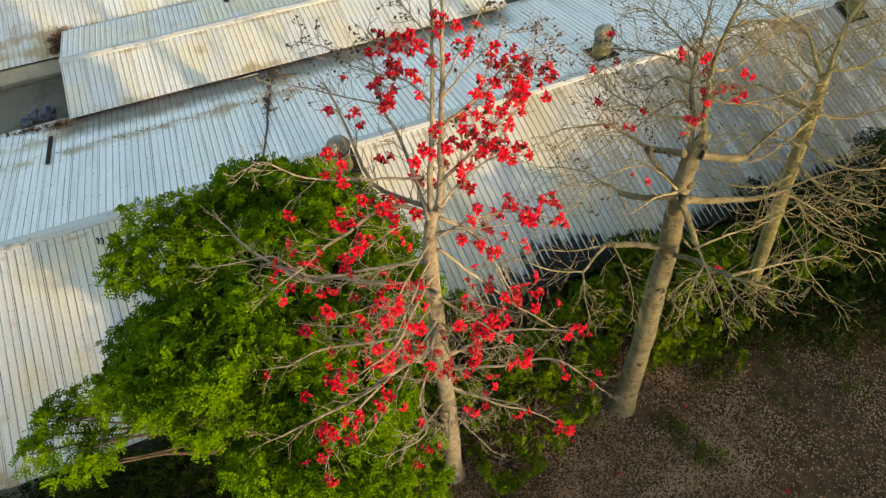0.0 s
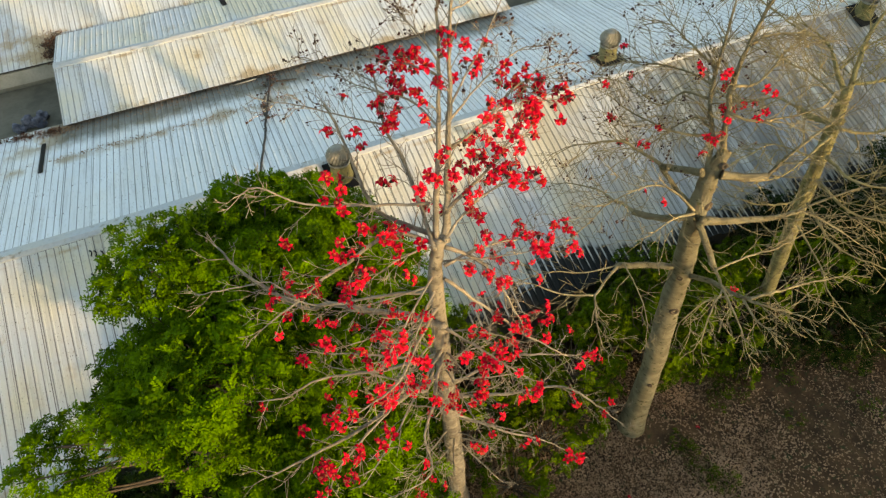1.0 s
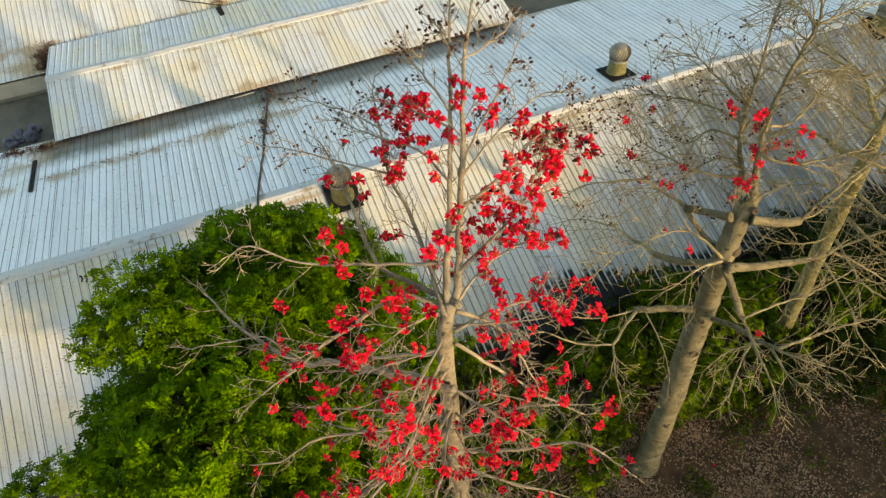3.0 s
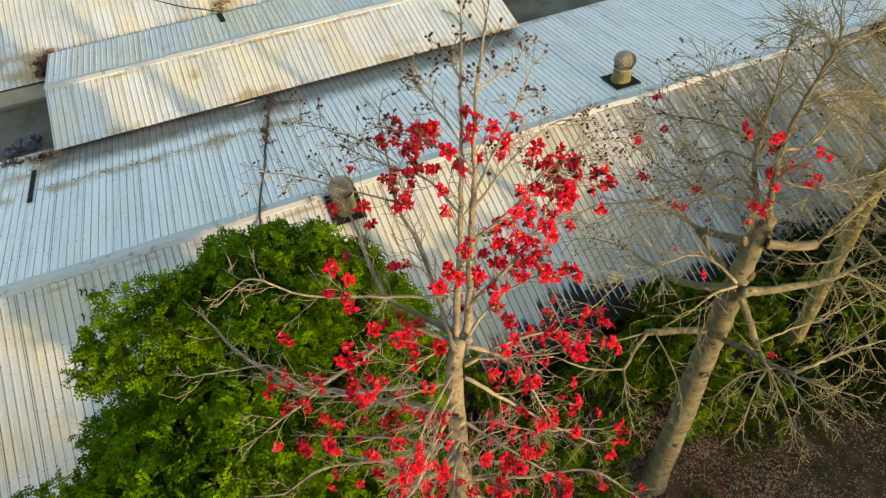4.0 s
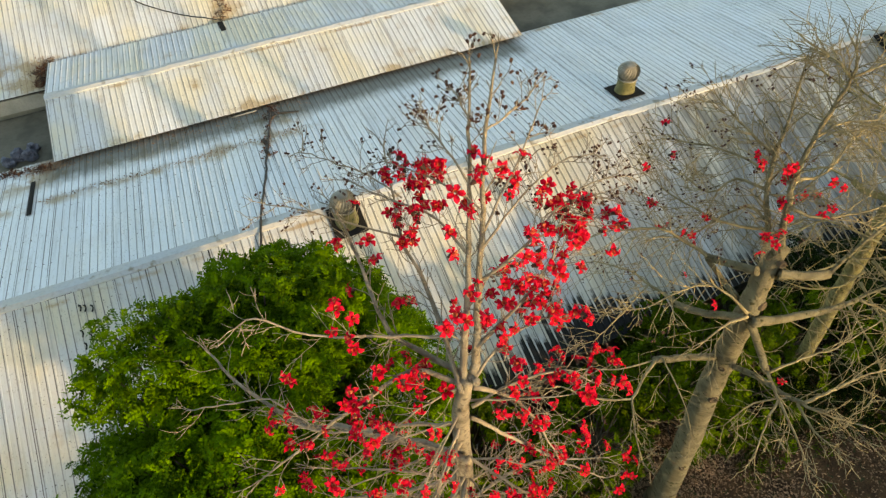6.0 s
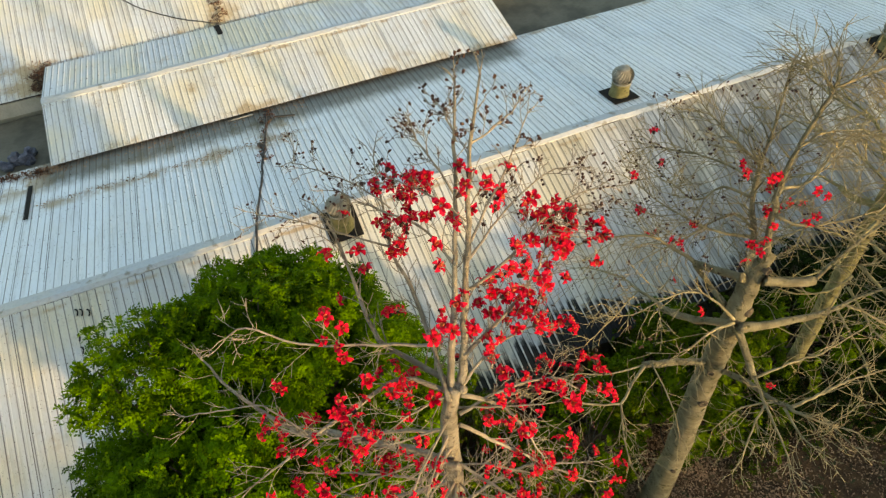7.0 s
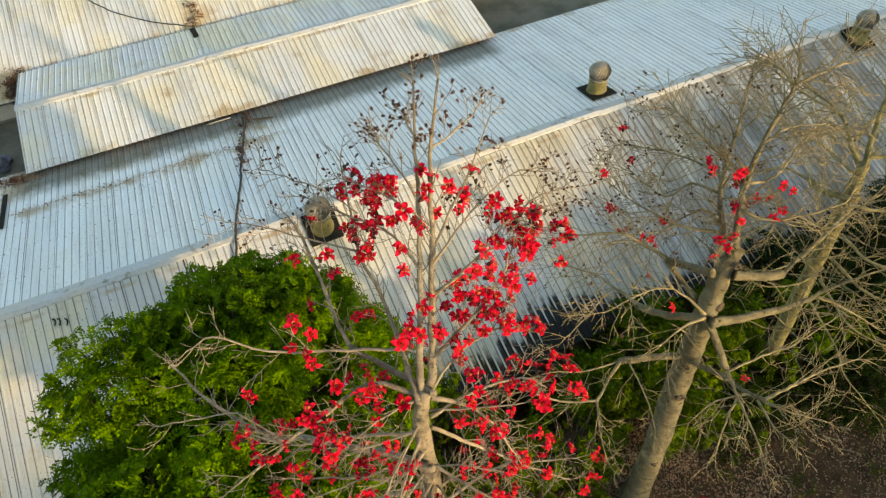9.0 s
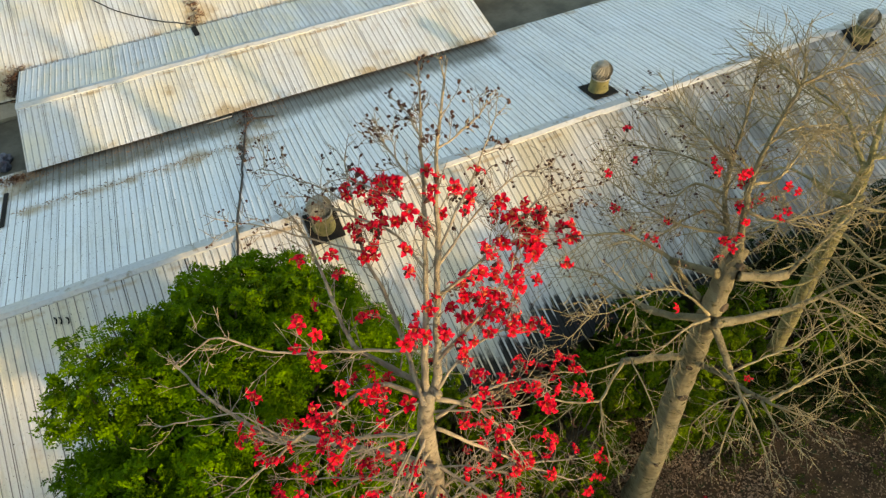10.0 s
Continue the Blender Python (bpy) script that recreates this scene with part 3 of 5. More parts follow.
# ---- kapok trees in flower ----
def flower_mesh(seed):
    """Five thick recurved petals on a dark cup, with a brush of stamens."""
    rg = np.random.default_rng(seed)
    v, f, mi = [], [], []
    R = 0.096
    for k in range(5):
        a = k * 1.2566 + rg.normal(0, 0.12)
        open_ = rg.uniform(0.35, 1.0)
        c, s = math.cos(a), math.sin(a)
        base = len(v)
        for j in range(4):
            t = j / 3
            r = R * (0.16 + 0.84 * t) * (0.55 + 0.45 * open_)
            z = R * (0.55 * math.sin(2.3 * t) * (1.35 - 0.6 * open_) - 0.25 * t * open_)
            w = R * (0.11, 0.25, 0.27, 0.05)[j]
            for u in (-1, 0, 1):
                v.append((r * c - u * w * s, r * s + u * w * c, z + (0.10 * R if u else 0.0) * (1 if j < 3 else -1)))
        for j in range(3):
            for u in range(2):
                b = base + j * 3 + u
                f.append((b, b + 1, b + 4, b + 3))
                mi.append(0)
    def cone(r0, z0, r1, z1, n, m):
        b = len(v)
        for r, z in ((r0, z0), (r1, z1)):
            v.extend((r * math.cos(i * 6.2832 / n), r * math.sin(i * 6.2832 / n), z) for i in range(n))
        for i in range(n):
            f.append((b + i, b + (i + 1) % n, b + n + (i + 1) % n, b + n + i))
            mi.append(m)
    cone(0.012, -0.035, 0.030, 0.012, 6, 1)
    cone(0.008, 0.0, 0.022, 0.058, 6, 2)
    me = bpy.data.meshes.new("flower")
    me.from_pydata(v, [], f)
    for m in (M_PETAL, M_CALYX, M_STAMEN):
        me.materials.append(m)
    me.polygons.foreach_set("material_index", mi)
    return me


FLOWERS = [flower_mesh(40 + k) for k in range(5)]


def put_flower(tree, base, p, d, rng, size=1.0):
    ob = new("flower", FLOWERS[rng.integers(0, 5)])
    ob.parent = tree
    d = Vector(d) * 0.5 + Vector((rng.normal(0, 0.7), rng.normal(0, 0.7) - 0.2, 0.45))
    m = d.to_track_quat("Z", "Y").to_matrix().to_4x4()
    ob.matrix_local = Matrix.Translation(Vector(p - base)) @ m @ Matrix.Rotation(rng.uniform(0, 6.28), 4, "Z") @ Matrix.Scale(size * rng.uniform(0.82, 1.15), 4)


def buds(tree, base, spots, rng, name="bud_cluster"):
    """Dark closed buds and empty cups on the shoot ends."""
    v, f = [], []
    shape = [(0, 0, -1.0), (0.55, 0, -0.2), (0, 0.55, -0.2), (-0.55, 0, -0.2), (0, -0.55, -0.2), (0.45, 0, 0.5), (0, 0.45, 0.5), (-0.45, 0, 0.5), (0, -0.45, 0.5)]
    fc = [(0, 2, 1), (0, 3, 2), (0, 4, 3), (0, 1, 4), (1, 2, 6, 5), (2, 3, 7, 6), (3, 4, 8, 7), (4, 1, 5, 8), (5, 6, 7, 8)]
    for p, d in spots:
        m = (Vector(d) + Vector(rng.normal(0, 0.4, 3))).to_track_quat("Z", "Y").to_matrix() * rng.uniform(0.018, 0.032)
        b = len(v)
        v += [tuple(m @ Vector(s) + Vector(p - base)) for s in shape]
        f += [tuple(b + i for i in q) for q in fc]
    ob = link_mesh(name, v, f, M_CALYX, tree, "small dark brown buds and cups")
    ob["kind"] = "stuff"
    return ob


def trunk_part(tree, base, pts, radii, bark, rng, name="trunk", flare=1.35, sides=16):
    """A trunk through the points, smoothed, with rings, swellings and a flared foot."""
    pts, radii = np.array(pts, float), np.array(radii, float)
    t = np.linspace(0, len(pts) - 1, 44)
    P = np.stack([np.interp(t, range(len(pts)), pts[:, k]) for k in range(3)], 1)
    for _ in range(6):
        P[1:-1] = (P[:-2] + 2 * P[1:-1] + P[2:]) / 4
    R = np.interp(t, range(len(pts)), radii)
    R = R * (1 + 0.05 * np.sin(t * 11 + 1) + rng.normal(0, 0.018, len(t)))
    R[:4] *= np.linspace(flare, 1.03, 4)
    tb = Tubes()
    tb.add(P - base, R, sides)
    return tb.link(name, bark, tree), P


def at_height(P, z):
    i = int(np.argmin(np.abs(P[:, 2] - z)))
    return P[i]


def curve_through(pts, rng, step=0.12, wig=0.006):
    """A smooth, slightly crooked polyline through a few points."""
    P = np.array(pts, float)
    Q = np.concatenate(([2 * P[0] - P[1]], P, [2 * P[-1] - P[-2]]))
    out = []
    for k in range(1, len(Q) - 2):
        n = max(3, int(np.linalg.norm(Q[k + 1] - Q[k]) / step))
        t = (np.arange(n) / n)[:, None]
        a, b, c, d = Q[k - 1:k + 3]
        out.append(0.5 * (2 * b + (c - a) * t + (2 * a - 5 * b + 4 * c - d) * t ** 2 + (3 * b - a - 3 * c + d) * t ** 3))
    out = np.concatenate(out + [P[-1:]])
    out[1:-1] += rng.normal(0, wig, (len(out) - 2, 3))
    return out


def shoot(tubes, tips, a, d, r, length, depth, rng, thin, up, kink):
    """A shoot that kinks at its buds, carries spurs and forks again until it is thin."""
    n = 5
    pts = [np.array(a, float)]
    d = d / np.linalg.norm(d)
    for _ in range(n):
        d = d + rng.normal(0, kink, 3) + np.array((0, 0, up))
        d /= np.linalg.norm(d)
        pts.append(pts[-1] + d * length / n)
    pts = np.array(pts)
    end = max(r * 0.62, thin)
    tubes.add(pts, np.linspace(r, end, n + 1) * rng.uniform(0.9, 1.12, n + 1), 6 if r > 0.014 else 4)
    for _ in range(rng.integers(0, 3)):
        j = rng.integers(0, n)
        q, qd = twig(pts[j], spread_dir(pts[j + 1] - pts[j], rng.uniform(0.5, 1.1), rng), length * rng.uniform(0.45, 1.1), rng, 4, kink * 1.2, up)
        tubes.add(q, np.linspace(max(end * 0.6, thin), thin * 0.75, len(q)), 4)
        tips.append((q[-1], qd))
    if depth == 0:
        tips.append((pts[-1], d))
        return
    for k in range(2):
        turn = rng.uniform(0.10, 0.4) if k == 0 else rng.uniform(0.5, 1.0)
        shoot(tubes, tips, pts[-1], spread_dir(d, turn, rng), end * (0.92 if k == 0 else 0.72), length * rng.uniform(0.65, 1.05), depth - 1, rng, thin, up, kink)


class Kapok:
    """A bare kapok: a trunk, then limbs that grow() adds one by one, with their shoots, flowers and buds."""

    def __init__(self, label, base, trunk, radii, bark, twig_mat, seed, thin, up, kink, depth, reach=None):
        self.rng = np.random.default_rng(seed)
        self.tree = thing("kapok_tree", label, "tree", base, "kapok trees")
        self.base = np.array(base, float)
        self.trunk, self.P = trunk_part(self.tree, self.base, trunk, radii, bark, self.rng)
        self.bark, self.twig_mat, self.thin, self.up, self.kink, self.depth = bark, twig_mat, thin, up, kink, depth
        self.reach, self.blooms, self.buds = reach, [], []

    def grow(self, pts, r0, r1, shoots, length, bloom, bud, name="limb"):
        rng = self.rng
        if r0 > 0.03:
            first, second = np.array(pts[0]), np.array(pts[1])
            pts = [tuple(first - (second - first) * 0.07 / np.linalg.norm(second - first)), *pts]
        path = curve_through(pts, rng) - self.base
        n = len(path)
        rad = np.linspace(r0, r1, n) * rng.uniform(0.92, 1.09, n)
        rad[:2] *= (1.15, 1.08)
        tubes, tips = Tubes(), []
        tubes.add(path, rad, 10 if r0 > 0.03 else 7)
        end = path[-1] - path[-2]
        tips.append((path[-1], end / np.linalg.norm(end)))
        for k in range(shoots):
            t = 0.22 + 0.76 * (k + rng.uniform(0, 0.9)) / max(shoots, 1)
            j = min(int(t * (n - 1)), n - 2)
            r = min(max(rad[j] * 0.38, self.thin * 1.25), 0.0105)
            shoot(tubes, tips, path[j], spread_dir(path[j + 1] - path[j], rng.uniform(0.5, 1.15), rng), r, length * rng.uniform(0.6, 1.1), self.depth, rng, self.thin, self.up, self.kink)
        if r1 < 0.03:
            for k in range(2):
                shoot(tubes, tips, path[-1], spread_dir(end, rng.uniform(0.15, 0.6), rng), r1 * 0.9, length * 0.7, self.depth, rng, self.thin, self.up, self.kink)
        tubes.link(name, self.bark if r0 > 0.03 else self.twig_mat, self.tree)
        for p, d in tips:
            p = p + self.base
            if rng.random() < bloom * self.vigour(p):
                self.blooms.append((p, d))
            elif rng.random() < bud * 0.5:
                for _ in range(rng.integers(1, 4)):
                    self.buds.append((p + rng.normal(0, 0.028, 3), d))

    def sprout(self, count, low, high, reach, bloom):
        """Thin limbs all round the stem between two heights, more of them on the sunny side."""
        for k in range(count):
            z = low + (high - low) * (k + self.rng.random()) / count
            a = self.P[int(np.argmin(np.abs(self.P[:, 2] - z)))]
            turn = self.rng.normal(-1.7, 1.3)
            d = np.array((math.cos(turn), math.sin(turn), self.rng.uniform(-0.15, 0.3)))
            ln = reach * self.rng.uniform(0.6, 1.2)
            bow = np.array((0, 0, self.rng.uniform(-0.05, 0.12)))
            self.grow([tuple(a), tuple(a + d * ln * 0.5 + bow), tuple(a + d * ln)], 0.015, 0.006, 8, 0.22, bloom, 0.02)

    def vigour(self, p):
        """Flowers open near the stem at the top, further out below, none at the very top."""
        if self.reach is None:
            return 1.0
        stem = np.array([np.interp(p[2], (9.0, 11.8, 13.6), xs) for xs in ((4.86, 4.85, 5.45), (7.0, 7.0, 7.9))])
        far = math.hypot(*(p[:2] - stem))
        return np.interp(p[2], (8.5, 11.0, 12.0), (2.2, 2.4, 6.5)) if far < np.interp(p[2], *self.reach) else 0.06

    def finish(self, count, size=1.0):
        """Hangs count bunches of flowers, none too near another, and the buds: the first 300 flowers singly, the rest in one mesh."""
        rng, kept, flowers = self.rng, [], []
        for k in rng.permutation(len(self.blooms)):
            p, d = self.blooms[k]
            if len(kept) < count and all(np.linalg.norm(p - q) > 0.11 for q in kept):
                kept.append(p)
                flowers += [(p + rng.normal(0, 0.045, 3), d) for _ in range(rng.integers(1, 3))]
        for p, d in flowers[:300]:
            put_flower(self.tree, self.base, p, d, rng, size)
        if len(flowers) > 300:
            joined_flowers(self.tree, self.base, flowers[300:], rng)
        if self.buds:
            buds(self.tree, self.base, self.buds, self.rng)


def joined_flowers(tree, base, spots, rng):
    """The flowers past the first 300, in one mesh."""
    v, f, mi = [], [], []
    for p, d in spots:
        me = FLOWERS[rng.integers(0, 5)]
        up = Vector(d) * 0.5 + Vector((rng.normal(0, 0.7), rng.normal(0, 0.7) - 0.2, 0.45))
        m = Matrix.Translation(Vector(p - base)) @ up.to_track_quat("Z", "Y").to_matrix().to_4x4() @ Matrix.Rotation(rng.uniform(0, 6.28), 4, "Z") @ Matrix.Scale(rng.uniform(0.8, 1.15), 4)
        b = len(v)
        v += [tuple(m @ q.co) for q in me.vertices]
        f += [tuple(b + i for i in q.vertices) for q in me.polygons]
        mi += [q.material_index for q in me.polygons]
    ob = link_mesh("blossom", v, f, [M_PETAL, M_CALYX, M_STAMEN], tree, indices=mi)
    ob["kind"] = "stuff"


def knot(tree, base, P, z, turn, r):
    """A healed branch scar: a raised collar round a dark hollow."""
    a = at_height(P, z)
    d = Vector((math.cos(turn), math.sin(turn), 0.25)).normalized()
    bm = bmesh.new()
    rings = []
    for rr, h in ((1.25, -0.03), (1.1, 0.035), (0.85, 0.045), (0.6, 0.02), (0.25, -0.02)):
        rings.append([bm.verts.new((r * rr * math.cos(k * 0.5236), 0.8 * r * rr * math.sin(k * 0.5236), h)) for k in range(12)])
    for p, q in zip(rings, rings[1:]):
        for k in range(12):
            bm.faces.new((p[k], p[(k + 1) % 12], q[(k + 1) % 12], q[k]))
    bm.faces.new(rings[-1])
    ob = part("knot", bm, M_BARK3, tree, "dark healed branch scar", True)
    off = np.interp(z, (3, 7.5, 9.5, 10.6), (0.245, 0.195, 0.165, 0.125))
    ob.matrix_local = Matrix.Translation(Vector(a - base) + d * off) @ d.to_track_quat("Z", "Y").to_matrix().to_4x4()
    return ob


tree1 = Kapok("leafless kapok tree covered in red flowers with a pale straight trunk", (5.0, 7.0, 3.0),
              [(5.0, 7.0, 2.75), (4.95, 7.0, 6.0), (4.86, 7.0, 9.0), (4.82, 7.0, 11.4), (4.92, 7.02, 11.9)], [0.205, 0.17, 0.128, 0.092, 0.066], M_BARK1, M_TWIG1, 3, 0.0038, 0.03, 0.10, 1, ((8.0, 10.0, 12.0, 12.9, 13.5, 13.9), (2.9, 2.6, 2.0, 1.65, 0.85, 0.0)))
grow1 = tree1.grow
grow1([(4.84, 6.97, 11.55), (5.02, 7.27, 12.5), (5.20, 7.60, 13.0), (5.38, 7.98, 13.5), (5.49, 8.22, 14.05), (5.60, 8.45, 14.4)], 0.050, 0.009, 18, 0.17, 0.14, 0.6, "leader")
grow1([(4.90, 7.0, 11.7), (5.05, 7.11, 12.0), (5.22, 7.44, 12.63), (5.35, 7.64, 13.16), (5.46, 7.86, 13.62), (5.56, 8.05, 14.06), (5.78, 8.33, 14.5)], 0.054, 0.010, 18, 0.17, 0.14, 0.6, "leader")
grow1([(4.76, 6.85, 10.42), (4.44, 7.19, 10.39), (4.05, 7.49, 10.31), (3.53, 7.92, 10.24), (3.25, 8.07, 10.08), (2.61, 8.87, 10.23), (2.32, 9.43, 10.42)], 0.0581, 0.014, 17, 0.306, 0.081, 0)
grow1([(3.29, 8.03, 10.13), (2.97, 8.42, 10.33), (2.79, 8.57, 10.34), (1.93, 8.89, 10.14)], 0.0123, 0.008, 6, 0.255, 0.031, 0)
grow1([(4.96, 7.01, 11.90), (4.82, 7.32, 11.78), (4.61, 7.69, 11.68), (4.42, 7.97, 11.73), (4.39, 8.62, 11.95), (4.39, 9.16, 12.11), (4.34, 9.50, 12.23)], 0.0405, 0.012, 15, 0.289, 0.112, 0.3)
grow1([(4.96, 7.42, 12.09), (4.38, 7.72, 12.03), (3.64, 8.03, 12.08), (3.18, 8.30, 12.31), (2.97, 8.26, 12.30)], 0.0194, 0.008, 13, 0.255, 0.074, 0.05)
grow1([(4.82, 7.07, 11.84), (4.45, 7.35, 11.89), (4.02, 7.32, 11.74), (3.59, 7.30, 11.57), (3.23, 7.25, 11.39), (2.70, 7.21, 11.14)], 0.0317, 0.009, 17, 0.255, 0.211, 0)
grow1([(4.83, 7.02, 11.87), (4.88, 7.66, 12.12), (4.90, 8.11, 12.28), (4.85, 8.53, 12.40), (4.94, 9.04, 12.57), (5.06, 9.63, 12.80)], 0.0317, 0.009, 19, 0.255, 0.211, 0.5)
grow1([(4.85, 8.58, 12.44), (4.47, 8.95, 12.43), (3.96, 9.42, 12.45), (3.63, 9.68, 12.43)], 0.0123, 0.007, 11, 0.221, 0.136, 0.6)
grow1([(5.26, 7.73, 12.87), (5.14, 8.35, 12.87), (4.85, 8.83, 12.77), (4.53, 9.29, 12.78)], 0.0158, 0.007, 15, 0.238, 0.26, 0.5)
grow1([(5.29, 7.52, 12.72), (5.53, 7.51, 12.85), (5.86, 7.59, 13.01), (6.22, 7.72, 13.15), (6.54, 7.70, 13.16)], 0.0211, 0.007, 17, 0.238, 0.186, 0.5)
grow1([(5.88, 7.57, 12.99), (6.16, 7.56, 13.07), (6.40, 7.40, 13.09)], 0.0097, 0.006, 6, 0.17, 0.186, 0.7)
grow1([(5.09, 7.16, 12.18), (5.40, 7.26, 12.29), (5.74, 7.38, 12.41), (6.02, 7.52, 12.55), (6.24, 7.70, 12.68)], 0.0246, 0.008, 19, 0.238, 0.31, 0.1)
grow1([(4.97, 7.01, 11.84), (5.36, 7.15, 12.12), (5.70, 7.12, 12.34), (5.92, 7.03, 12.39)], 0.0194, 0.007, 15, 0.221, 0.31, 0.05)
grow1([(4.97, 6.99, 11.76), (5.29, 6.89, 11.51), (5.55, 6.75, 11.09), (5.79, 6.53, 10.40)], 0.0264, 0.008, 17, 0.238, 0.26, 0)
grow1([(4.91, 6.90, 11.54), (5.41, 6.94, 11.58), (5.99, 6.89, 11.52), (6.22, 6.72, 11.39)], 0.0211, 0.007, 15, 0.221, 0.279, 0)
grow1([(4.91, 6.90, 11.28), (5.37, 6.74, 10.63), (5.94, 6.54, 9.86), (6.56, 6.30, 9.21)], 0.0229, 0.008, 15, 0.255, 0.26, 0)
grow1([(4.91, 7.00, 8.35), (5.50, 7.15, 8.15), (5.99, 7.20, 8.14), (6.60, 7.00, 8.15), (7.22, 6.87, 7.87)], 0.0334, 0.009, 17, 0.289, 0.124, 0)
grow1([(4.93, 6.97, 8.00), (5.70, 6.60, 8.15), (6.57, 6.28, 8.28), (7.00, 5.90, 8.00), (7.30, 5.65, 7.67)], 0.0352, 0.008, 17, 0.289, 0.124, 0)
grow1([(4.95, 6.97, 7.40), (5.70, 6.50, 6.95), (6.30, 6.20, 6.65), (6.78, 5.90, 6.25)], 0.0264, 0.008, 11, 0.272, 0.099, 0)
grow1([(4.88, 7.00, 9.00), (4.59, 6.98, 8.78), (4.06, 6.88, 8.76), (3.44, 6.69, 8.76), (2.70, 6.56, 8.83), (2.01, 6.50, 8.84)], 0.0546, 0.01, 15, 0.306, 0.099, 0)
grow1([(3.95, 6.83, 8.76), (3.38, 6.48, 8.83), (2.95, 6.25, 8.79), (2.67, 5.96, 8.67)], 0.0194, 0.008, 11, 0.255, 0.186, 0)
grow1([(4.84, 7.23, 9.07), (4.44, 6.70, 9.06), (4.14, 7.01, 9.08), (3.70, 7.36, 9.10), (3.32, 7.63, 9.07)], 0.0264, 0.008, 11, 0.272, 0.124, 0)
grow1([(4.88, 6.95, 9.60), (4.50, 6.40, 9.70), (4.37, 6.12, 9.75), (4.11, 5.82, 9.71), (4.02, 5.36, 9.58), (3.56, 5.32, 9.55)], 0.0264, 0.008, 13, 0.289, 0.099, 0)
grow1([(4.87, 6.95, 9.70), (4.30, 6.50, 9.60), (3.77, 6.04, 9.56), (3.40, 5.80, 9.40)], 0.0229, 0.008, 11, 0.255, 0.186, 0)
grow1([(4.88, 7.00, 9.40), (4.00, 7.20, 9.20), (3.10, 7.50, 9.10), (2.55, 7.30, 9.30), (2.11, 7.50, 9.20)], 0.0299, 0.008, 15, 0.272, 0.136, 0)
grow1([(4.90, 7.05, 9.00), (4.10, 7.60, 8.90), (3.10, 8.00, 9.09)], 0.0264, 0.008, 11, 0.255, 0.124, 0)
grow1([(4.83, 7.05, 10.90), (4.20, 7.40, 10.70), (3.50, 7.70, 10.50), (3.00, 8.10, 10.50)], 0.0264, 0.008, 15, 0.255, 0.211, 0)
grow1([(4.83, 6.95, 10.70), (4.49, 6.70, 10.60), (4.00, 6.30, 10.40), (3.40, 6.20, 10.20)], 0.0246, 0.008, 15, 0.255, 0.26, 0)
grow1([(4.85, 6.95, 10.20), (5.30, 6.40, 10.00), (5.70, 6.00, 9.70)], 0.0229, 0.008, 13, 0.255, 0.211, 0)
grow1([(4.97, 6.95, 6.60), (4.75, 6.50, 6.80), (4.60, 6.10, 7.10)], 0.0194, 0.007, 11, 0.289, 0.025, 0)
grow1([(4.97, 6.95, 6.40), (5.20, 6.50, 6.20), (5.45, 6.10, 5.90)], 0.0158, 0.007, 8, 0.255, 0.025, 0)
grow1([(4.95, 7.00, 6.90), (4.40, 6.70, 6.90), (3.90, 6.40, 7.00)], 0.0176, 0.007, 10, 0.272, 0.062, 0)
grow1([(5.56, 8.08, 14.01), (5.79, 8.16, 14.01), (6.04, 8.30, 14.00), (6.18, 8.37, 14.04)], 0.0106, 0.006, 6, 0.153, 0, 0.9)
grow1([(5.34, 7.65, 13.16), (5.74, 7.98, 13.34), (6.12, 8.28, 13.55), (6.41, 8.56, 13.72)], 0.0141, 0.006, 11, 0.187, 0.025, 0.8)
grow1([(5.34, 7.63, 13.02), (5.89, 7.95, 13.16), (6.39, 8.11, 13.30), (6.77, 8.10, 13.28)], 0.0132, 0.006, 13, 0.204, 0.05, 0.8)
grow1([(6.18, 7.72, 13.13), (6.63, 7.85, 13.17), (7.00, 7.82, 13.13)], 0.0097, 0.006, 10, 0.204, 0.012, 0.8)
grow1([(5.40, 8.05, 13.49), (5.37, 8.48, 13.56), (5.31, 8.75, 13.62), (5.30, 8.93, 13.63)], 0.0114, 0.006, 11, 0.17, 0.05, 0.9)
grow1([(5.50, 8.21, 14.03), (5.50, 8.46, 14.10), (5.48, 8.66, 14.12)], 0.0088, 0.005, 8, 0.128, 0, 0.9)
grow1([(5.36, 7.94, 13.39), (5.24, 8.35, 13.29), (5.08, 8.76, 13.17), (4.91, 9.06, 13.10)], 0.0114, 0.006, 11, 0.17, 0.186, 0.8)
grow1([(4.97, 8.80, 12.78), (4.75, 9.25, 12.81), (4.28, 9.88, 12.77), (4.18, 10.03, 12.73)], 0.0097, 0.006, 10, 0.187, 0.012, 0.8)
tree1.sprout(16, 8.6, 11.8, 1.15, 0.15)
tree1.sprout(7, 6.0, 8.6, 1.2, 0.08)
tree1.finish(370)

tree2 = Kapok("thick grey-green kapok tree, nearly bare, with few red flowers", (9.44, 6.84, 3.0),
              [(9.42, 6.82, 2.7), (9.60, 7.1, 5.6), (9.62, 7.32, 7.3), (9.68, 7.42, 8.37), (9.42, 7.32, 9.4), (9.22, 7.24, 10.25), (9.42, 7.42, 10.75), (9.65, 7.5, 11.1)], [0.265, 0.225, 0.205, 0.195, 0.175, 0.155, 0.13, 0.09], M_BARK2, M_TWIG2, 8, 0.0044, -0.01, 0.09, 1)
grow2 = tree2.grow
grow2([(9.63, 7.39, 8.41), (9.06, 7.47, 8.70), (8.28, 7.59, 8.97)], 0.062, 0.052, 1, 0.56, 0, 0)
